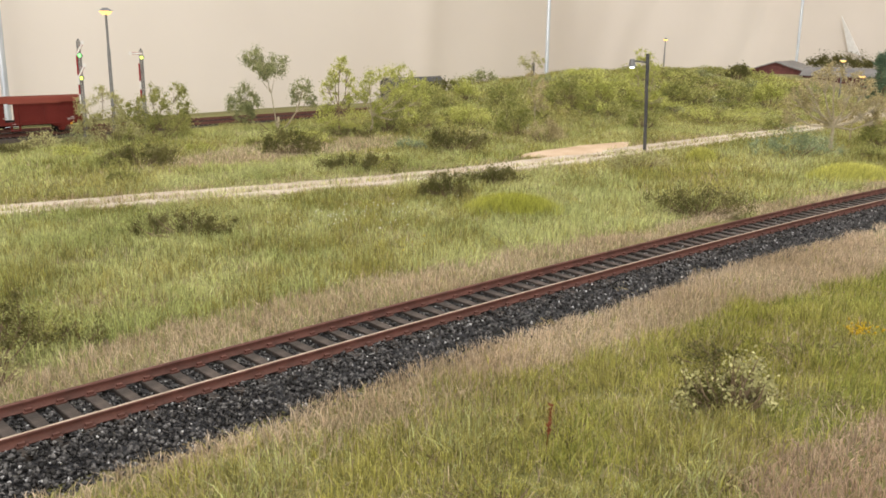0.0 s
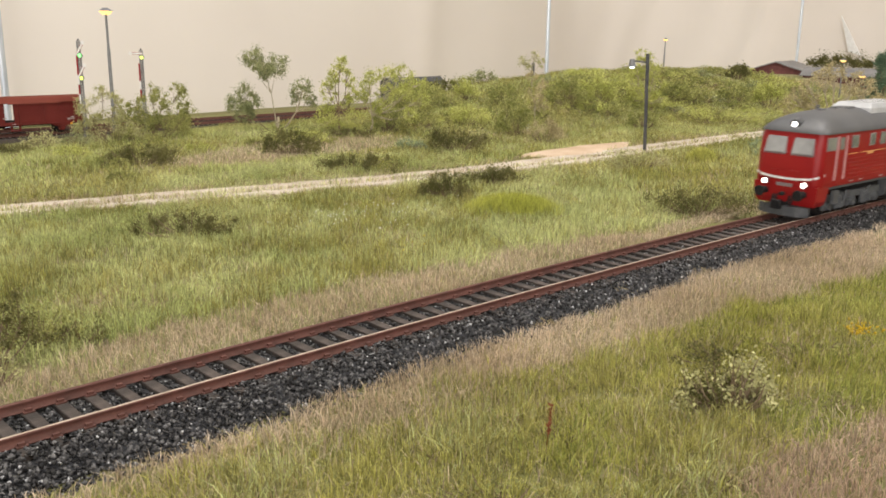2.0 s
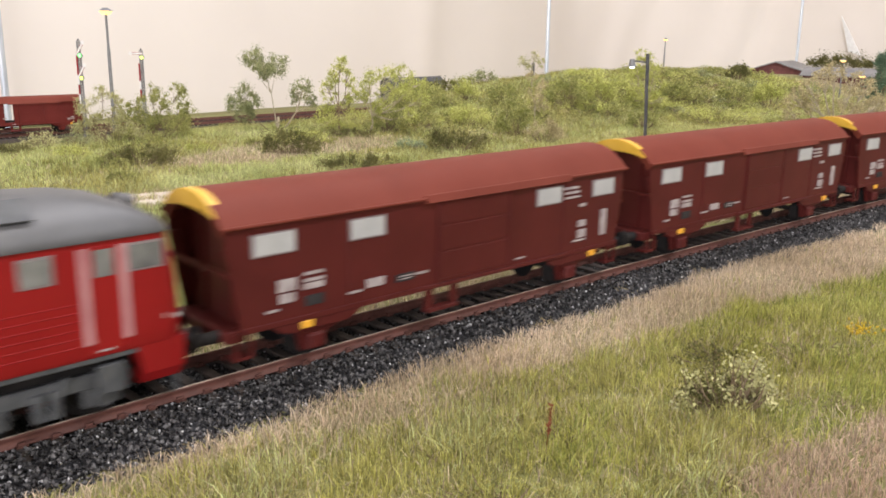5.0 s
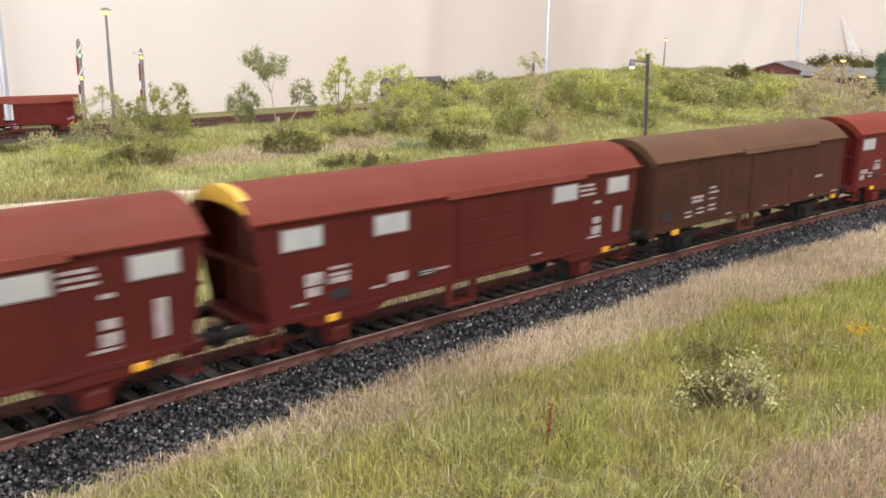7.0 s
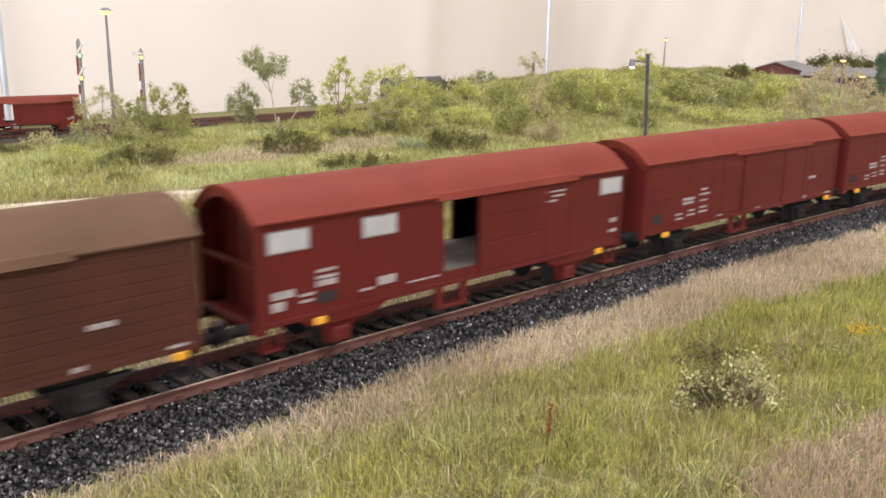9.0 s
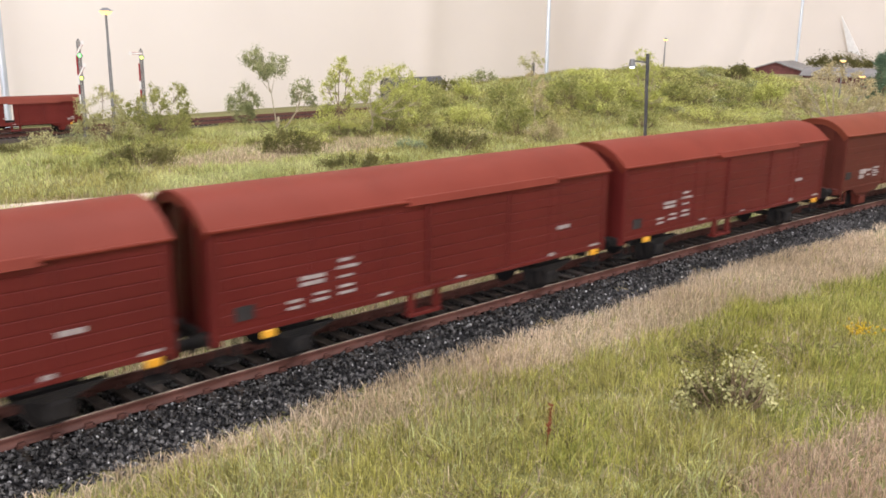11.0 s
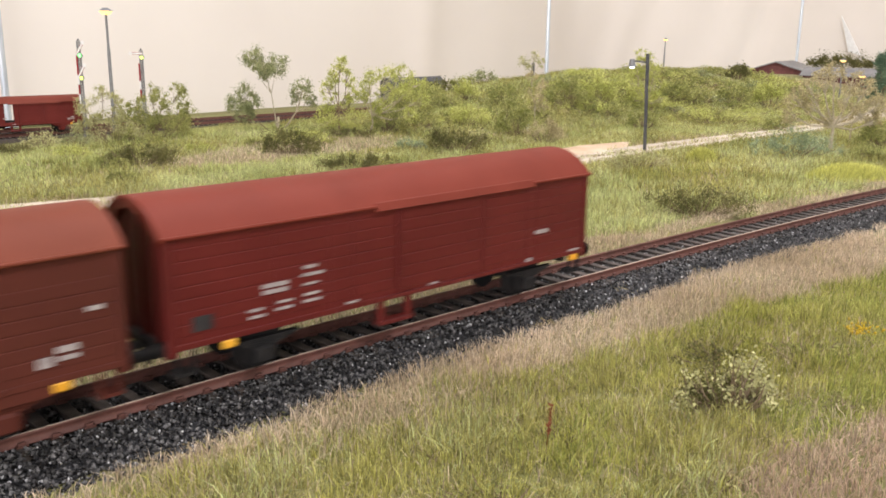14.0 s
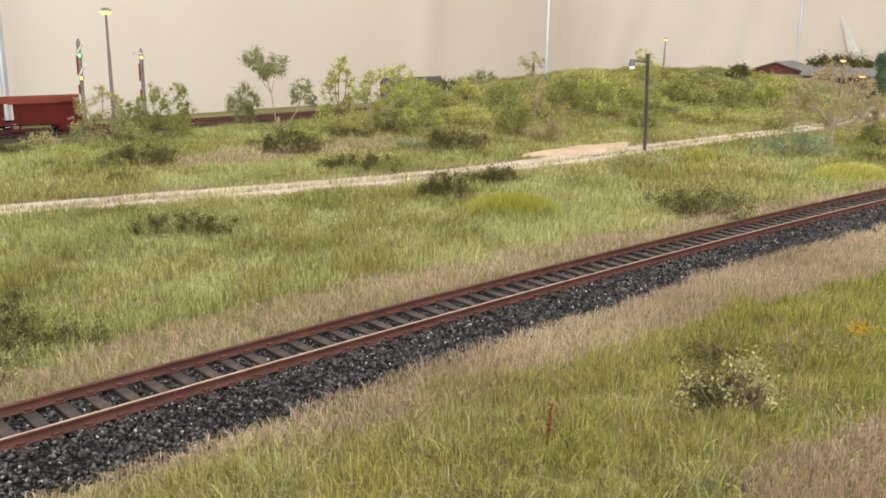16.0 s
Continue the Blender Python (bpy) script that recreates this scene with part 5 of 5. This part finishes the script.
def grass_clump(x, y, w, h):
    """A mound of long bright grass."""
    n = int(140 * w)
    u, v = RNG.normal(0, 0.24, n), RNG.normal(0, 0.13, n)
    r2 = (u / 0.5) ** 2 + (v / 0.28) ** 2
    top = np.clip(1 - r2, 0.15, 1) ** 0.5
    keep = r2 < 1.0
    bx, by = x + 0.73 * u * w + 0.68 * v * w, y - 0.68 * u * w + 0.73 * v * w
    far = math.hypot(x, y + 194) / 400
    blades("grass_clump", bx[keep], by[keep], (h * top * RNG.uniform(0.6, 1.05, n))[keep], (0.36 * far * RNG.uniform(0.7, 1.3, n))[keep], BRIGHT, "mound of long bright yellow-green grass", 0.55, True)


def dock_plant(x, y):
    """A reddish seed spike standing in the grass."""
    t = thing("dock_plant", "reddish brown seed spike standing in the grass", "plant", x=x, y=y, z=float(terrain(x, y)) - 0.5)
    part("stem", C((0, 0, 0), (0.6, -0.5, 11), 0.16, 0.1, 6), RUST_SEED, t)
    rng = np.random.default_rng(4)
    c = np.stack([np.linspace(0.3, 0.6, 9), np.linspace(-0.25, -0.5, 9), np.linspace(5, 11.5, 9)], -1)
    V = leaves_at(c, np.full(9, 0.55), 120, 0.35, rng)
    array_mesh("seed_head", V, np.arange(480).reshape(-1, 4), RUST_SEED, "", parent=t)


planting()
dock_plant(136, -87)
for spot in ((338, 102, 58, 12), (595, 137, 24, 12), (599, 27, 63, 13)):
    grass_clump(*spot)


# ---- lamps, signals, rear track, sheds ----
AMBER_GLOW = glow("amber_lamp_glow", (1.0, 0.62, 0.20), 1.7)
COOL_GLOW = glow("cool_lamp_glow", (0.85, 0.93, 1.0), 2.6)
GREEN_GLOW = glow("green_signal_glow", (0.25, 0.95, 0.25), 1.8)
LIME_GLOW = glow("lime_signal_glow", (0.75, 0.9, 0.15), 1.6)


def ground_z(x, y):
    return float(terrain(x, y))


def arm_lamp(x, y, h, tilt=0.0):
    """Dark post with a short arm and a white lamp head by the farm road."""
    t = thing("street_lamp", "dark wooden post lamp with cool white lamp head", "street lamp", x=x, y=y, z=ground_z(x, y) - 1)
    t.matrix_basis = pose(x * MM, y * MM, (ground_z(x, y) - 1) * MM, tilt, tilt, 0)
    part("post", B(-1.1, 1.1, -1.1, 1.1, 0, h, 0.25), POST, t)
    ax = Vector((-0.73, 0.68, 0))
    part("arm", C(Vector((0, 0, h - 7)), ax * 11 + Vector((0, 0, h - 5.5)), 0.6, seg=8), POST, t)
    head = part("lamp_head", C(ax * 12.5 + Vector((0, 0, h - 4)), ax * 12.5 + Vector((0, 0, h - 10)), 2.0, 2.9, 14), POST_GREY, t, smooth=True)
    part("bulb", C(ax * 12.5 + Vector((0, 0, h - 8.6)), ax * 12.5 + Vector((0, 0, h - 11.2)), 2.3, 1.8, 12), COOL_GLOW, head, "lit cool white bulb")


def mast_lamp(x, y, z, h, r=1.3, head=5.0):
    t = thing("yard_lamp", "tall grey yard lamp with glowing amber mushroom head", "street lamp", "yard lamps", x=x, y=y, z=z)
    bm = C((0, 0, 0), (0, 0, h * 0.72), r * 1.25, r, 10)
    cyl(bm, (0, 0, h * 0.72), (0, 0, h), r * 0.8, r * 0.7, 10)
    part("mast", bm, POST_GREY, t, smooth=True)
    part("globe", C((0, 0, h), (0, 0, h + head * 0.5), head * 0.55, head, 18), AMBER_GLOW, t, "glowing amber globe", smooth=True)
    part("cap", C((0, 0, h + head * 0.5), (0, 0, h + head * 1.0), head * 1.05, head * 0.35, 18), POST_GREY, t, smooth=True)


def semaphore(x, y, z, h, arms, label):
    """Lattice mast with red and white wing arms and small lit lamps."""
    t = thing("semaphore_signal", label, "railway signal", "semaphore signals", x=x, y=y, z=z)
    bm = bmesh.new()
    for a in (-1.5, 1.5):
        for b in (-1.5, 1.5):
            box(bm, a - 0.35, a + 0.35, b - 0.35, b + 0.35, 0, h)
    k = 0
    while k * 4 < h - 4:
        for s in (-1.5, 1.5):
            cyl(bm, (-1.5, s, k * 4), (1.5, s, k * 4 + 4), 0.28, seg=5)
            cyl(bm, (s, 1.5, k * 4), (s, -1.5, k * 4 + 4), 0.28, seg=5)
        k += 1
    part("lattice_mast", bm, POST_GREY, t)
    across = Matrix.Rotation(radians(-44), 4, "Z")
    for i in range(6):
        band = B(-3.6, -1.7, -2.4, -1.6, h * 0.25 + i * h * 0.1, h * 0.25 + (i + 1) * h * 0.1, m=across)
        part("mast_band", band, RED if i in (2, 4, 5) else WHITE, t, "red band" if i in (2, 4, 5) else "white band")
    for za, tilt, gl in arms:
        m = across @ Matrix.Translation((0, -2.6, za)) @ Matrix.Rotation(radians(-tilt), 4, "Y")
        arm = part("signal_arm", B(-12.5, 2.6, -0.3, 0.3, -1.0, 1.0, m=m), WHITE, t, "white arm edged red")
        part("arm_edge", B(-12.7, 2.8, -0.15, 0.42, -1.4, -1.0, m=m), RED, arm)
        part("arm_edge", B(-12.7, 2.8, -0.15, 0.42, 1.0, 1.4, m=m), RED, arm)
        part("arm_disc", C(m @ Vector((-12.5, 0.3, 0)), m @ Vector((-12.5, -0.4, 0)), 2.2, seg=16), WHITE, arm)
        part("signal_lamp", C(across @ Vector((1.8, 0, za - 5)), across @ Vector((1.8, -3.5, za - 5)), 2.4, seg=14), POST, t)
        part("signal_lens", C(across @ Vector((1.8, -3.5, za - 5)), across @ Vector((1.8, -3.9, za - 5)), 2.1, seg=14), gl, t, "lit signal lens")
    part("finial", C((0, 0, h), (0, 0, h + 2.5), 1.6, 0.4, 8), POST, t)
    part("foot", B(-3, 3, -3, 3, -2, 1.0, 0.3), POST_GREY, t)


def rear_track():
    for y0, lab in ((962, "rusty rear siding track on brown sleepers"), (1016, "second rusty rear siding track")):
        z0 = -47.0
        t = thing("siding_track", lab, "railway track", "rear sidings")
        for n in (-8.7, 8.7):
            part("rail", B(-260, 1060, y0 + n - 0.5, y0 + n + 0.5, z0 + 2.2, z0 + 4.6), RUST_RAIL, t)
        one = part("sleeper", B(-1.6, 1.6, -15, 15, -1.2, 1.4), SLEEPER, t)
        one.location = (-250 * MM, y0 * MM, (z0 + 0.8) * MM)
        for i in range(1, 165):
            o = again(one, "sleeper", -250 + i * 8, y0, z0 + 0.8)
        part("ballast_strip", B(-270, 1070, y0 - 20, y0 + 20, z0 - 6, z0 + 0.4), SLEEPER, t)


rear_track()


def rear_wagon():
    w = wagon("planked_door", True, False, BRICK_RED, WINE_ROOF, "oxide red covered wagon standing on the rear siding with open doors", (-11.0, 0.0), (-20.5, -9.5))
    tagged(w, group="")
    del w["group"]
    w.matrix_basis = pose(REAR_X * MM, 962 * MM, -42.3 * MM)
    return w


REAR_X = 374
rear_wagon()
arm_lamp(615, 200, 80, -1.4)
mast_lamp(482, 927, -48, 154, 2.0, 8.5)
mast_lamp(1173, 534, 20, 62, 1.0, 4.0)
mast_lamp(1362, 341, 0, 54, 1.0, 5.0)
mast_lamp(1306, 290, 0, 34, 1.0, 5.0)
mast_lamp(1620, 300, 0, 92, 1.0, 4.0)
semaphore(444, 928, -48, 121, ((108, -120, GREEN_GLOW), (80, -120, LIME_GLOW)), "lattice semaphore signal with two raised arms and green lamps")
semaphore(507, 888, -48, 110, ((106, 0, LIME_GLOW),), "lattice semaphore signal with one level arm")


def pole(x, y, r=4.0):
    t = thing("backdrop_pole", "galvanised steel pole holding the backdrop", "pole", "backdrop poles", x=x, y=y, z=ground_z(x, y) - 5)
    part("tube", C((0, 0, 0), (0, 0, 1080), r, seg=18), STEEL, t, smooth=True)
    part("foot_plate", C((0, 0, 0), (0, 0, 6), r * 2.5, seg=18), STEEL, t)


pole(411, 1118, 5.0)
pole(1151, 745, 3.2)
pole(1870, 640, 3.0)

SHED_RED = mat("red_shed_brick", (0.10, 0.03, 0.028), (0.15, 0.05, 0.044), 90, 0.8, bump=0.3)
SLATE = mat("grey_shed_roof", (0.16, 0.155, 0.155), (0.23, 0.22, 0.22), 40, 0.7, dust=0.3)


def shed(x, y, z, L, W, h, rise, rz, label):
    t = thing("goods_shed", label, "shed", x=x, y=y, z=z, rz=rz)
    part("wall", B(-L / 2, L / 2, -W / 2, W / 2, 0, h, 0.4), SHED_RED, t, "dark red shed wall")
    ring = lambda X: [(X, -W / 2 - 5, h - 1), (X, 0, h + rise), (X, W / 2 + 5, h - 1), (X, W / 2 + 5, h - 2.5), (X, 0, h + rise - 2), (X, -W / 2 - 5, h - 2.5)]
    roof = part("roof", loft(bmesh.new(), [ring(-L / 2 - 5), ring(L / 2 + 5)]), SLATE, t, "grey low pitched roof")
    for e in (-1, 1):
        gab = bmesh.new()
        v = [gab.verts.new((e * (L / 2 - 0.4), a, b)) for a, b in ((-W / 2, h - 0.5), (W / 2, h - 0.5), (0, h + rise - 2))]
        u = [gab.verts.new((e * (L / 2 + 0.4), a, b)) for a, b in ((-W / 2, h - 0.5), (W / 2, h - 0.5), (0, h + rise - 2))]
        gab.faces.new(v), gab.faces.new(u)
        for i in range(3):
            gab.faces.new((v[i], v[(i + 1) % 3], u[(i + 1) % 3], u[i]))
        part("gable", gab, SHED_RED, t)
    for i in range(4):
        a = -L / 2 + (i + 0.5) * L / 4
        f = part("window", B(a - 6, a + 6, -W / 2 - 0.6, -W / 2 + 0.4, h * 0.35, h * 0.8), WHITE, t)
        part("pane", B(a - 5, a + 5, -W / 2 - 0.8, -W / 2 + 0.3, h * 0.4, h * 0.75), GLASS, f)
    part("platform", B(-L / 2 - 8, L / 2 + 8, -W / 2 - 16, -W / 2, -8, 4, 0.3), POST_GREY, t)


shed(1640, 560, 8, 130, 90, 24, 15, 12, "long dark red goods shed with grey roof")
shed(1560, 420, 6, 110, 70, 22, 12, 100, "dark red station building with grey roof")


def grey_coach():
    t = thing("parked_coach", "dark grey railway coach parked behind the hill", "railway coach", x=980, y=891, z=-18)
    rings = [[(X, y * s, z) for y, z in [(-14, 6)] + arch(14, 28, 36, 10) + [(14, 6)]] for X, s in ((-60, 0.94), (-58, 1.0), (58, 1.0), (60, 0.94))]
    part("body", loft(bmesh.new(), rings), POST, t, smooth=True)
    part("skirt", B(-59, 59, -13.5, 13.5, -2, 7), POST_GREY, t)
    for i in range(8):
        f = part("window", B(-52 + i * 14, -43 + i * 14, -14.3, -13.8, 18, 26), GLASS, t)
    for x in (-40, 40):
        part("bogie", B(x - 14, x + 14, -9, 9, -6, -1), DARK, t)


grey_coach()


def marker_post(x, y, h, r, material, label):
    t = thing("marker_post", label, "post", "marker posts", x=x, y=y, z=ground_z(x, y) - 1)
    part("stake", C((0, 0, 0), (0.3, 0, h), r, r * 0.85, 8), material, t)
    part("tip", C((0.3, 0, h), (0.3, 0, h + r), r * 0.85, r * 0.3, 8), material, t)


marker_post(628, 338, 12, 0.9, WHITE, "short white wooden marker post on the bank")
marker_post(436, 470, 12, 1.6, BARK, "pale broken tree stump on the bank")
marker_post(1110, 740, 72, 3.0, POST, "dark slim post beside the backdrop pole")


motions()
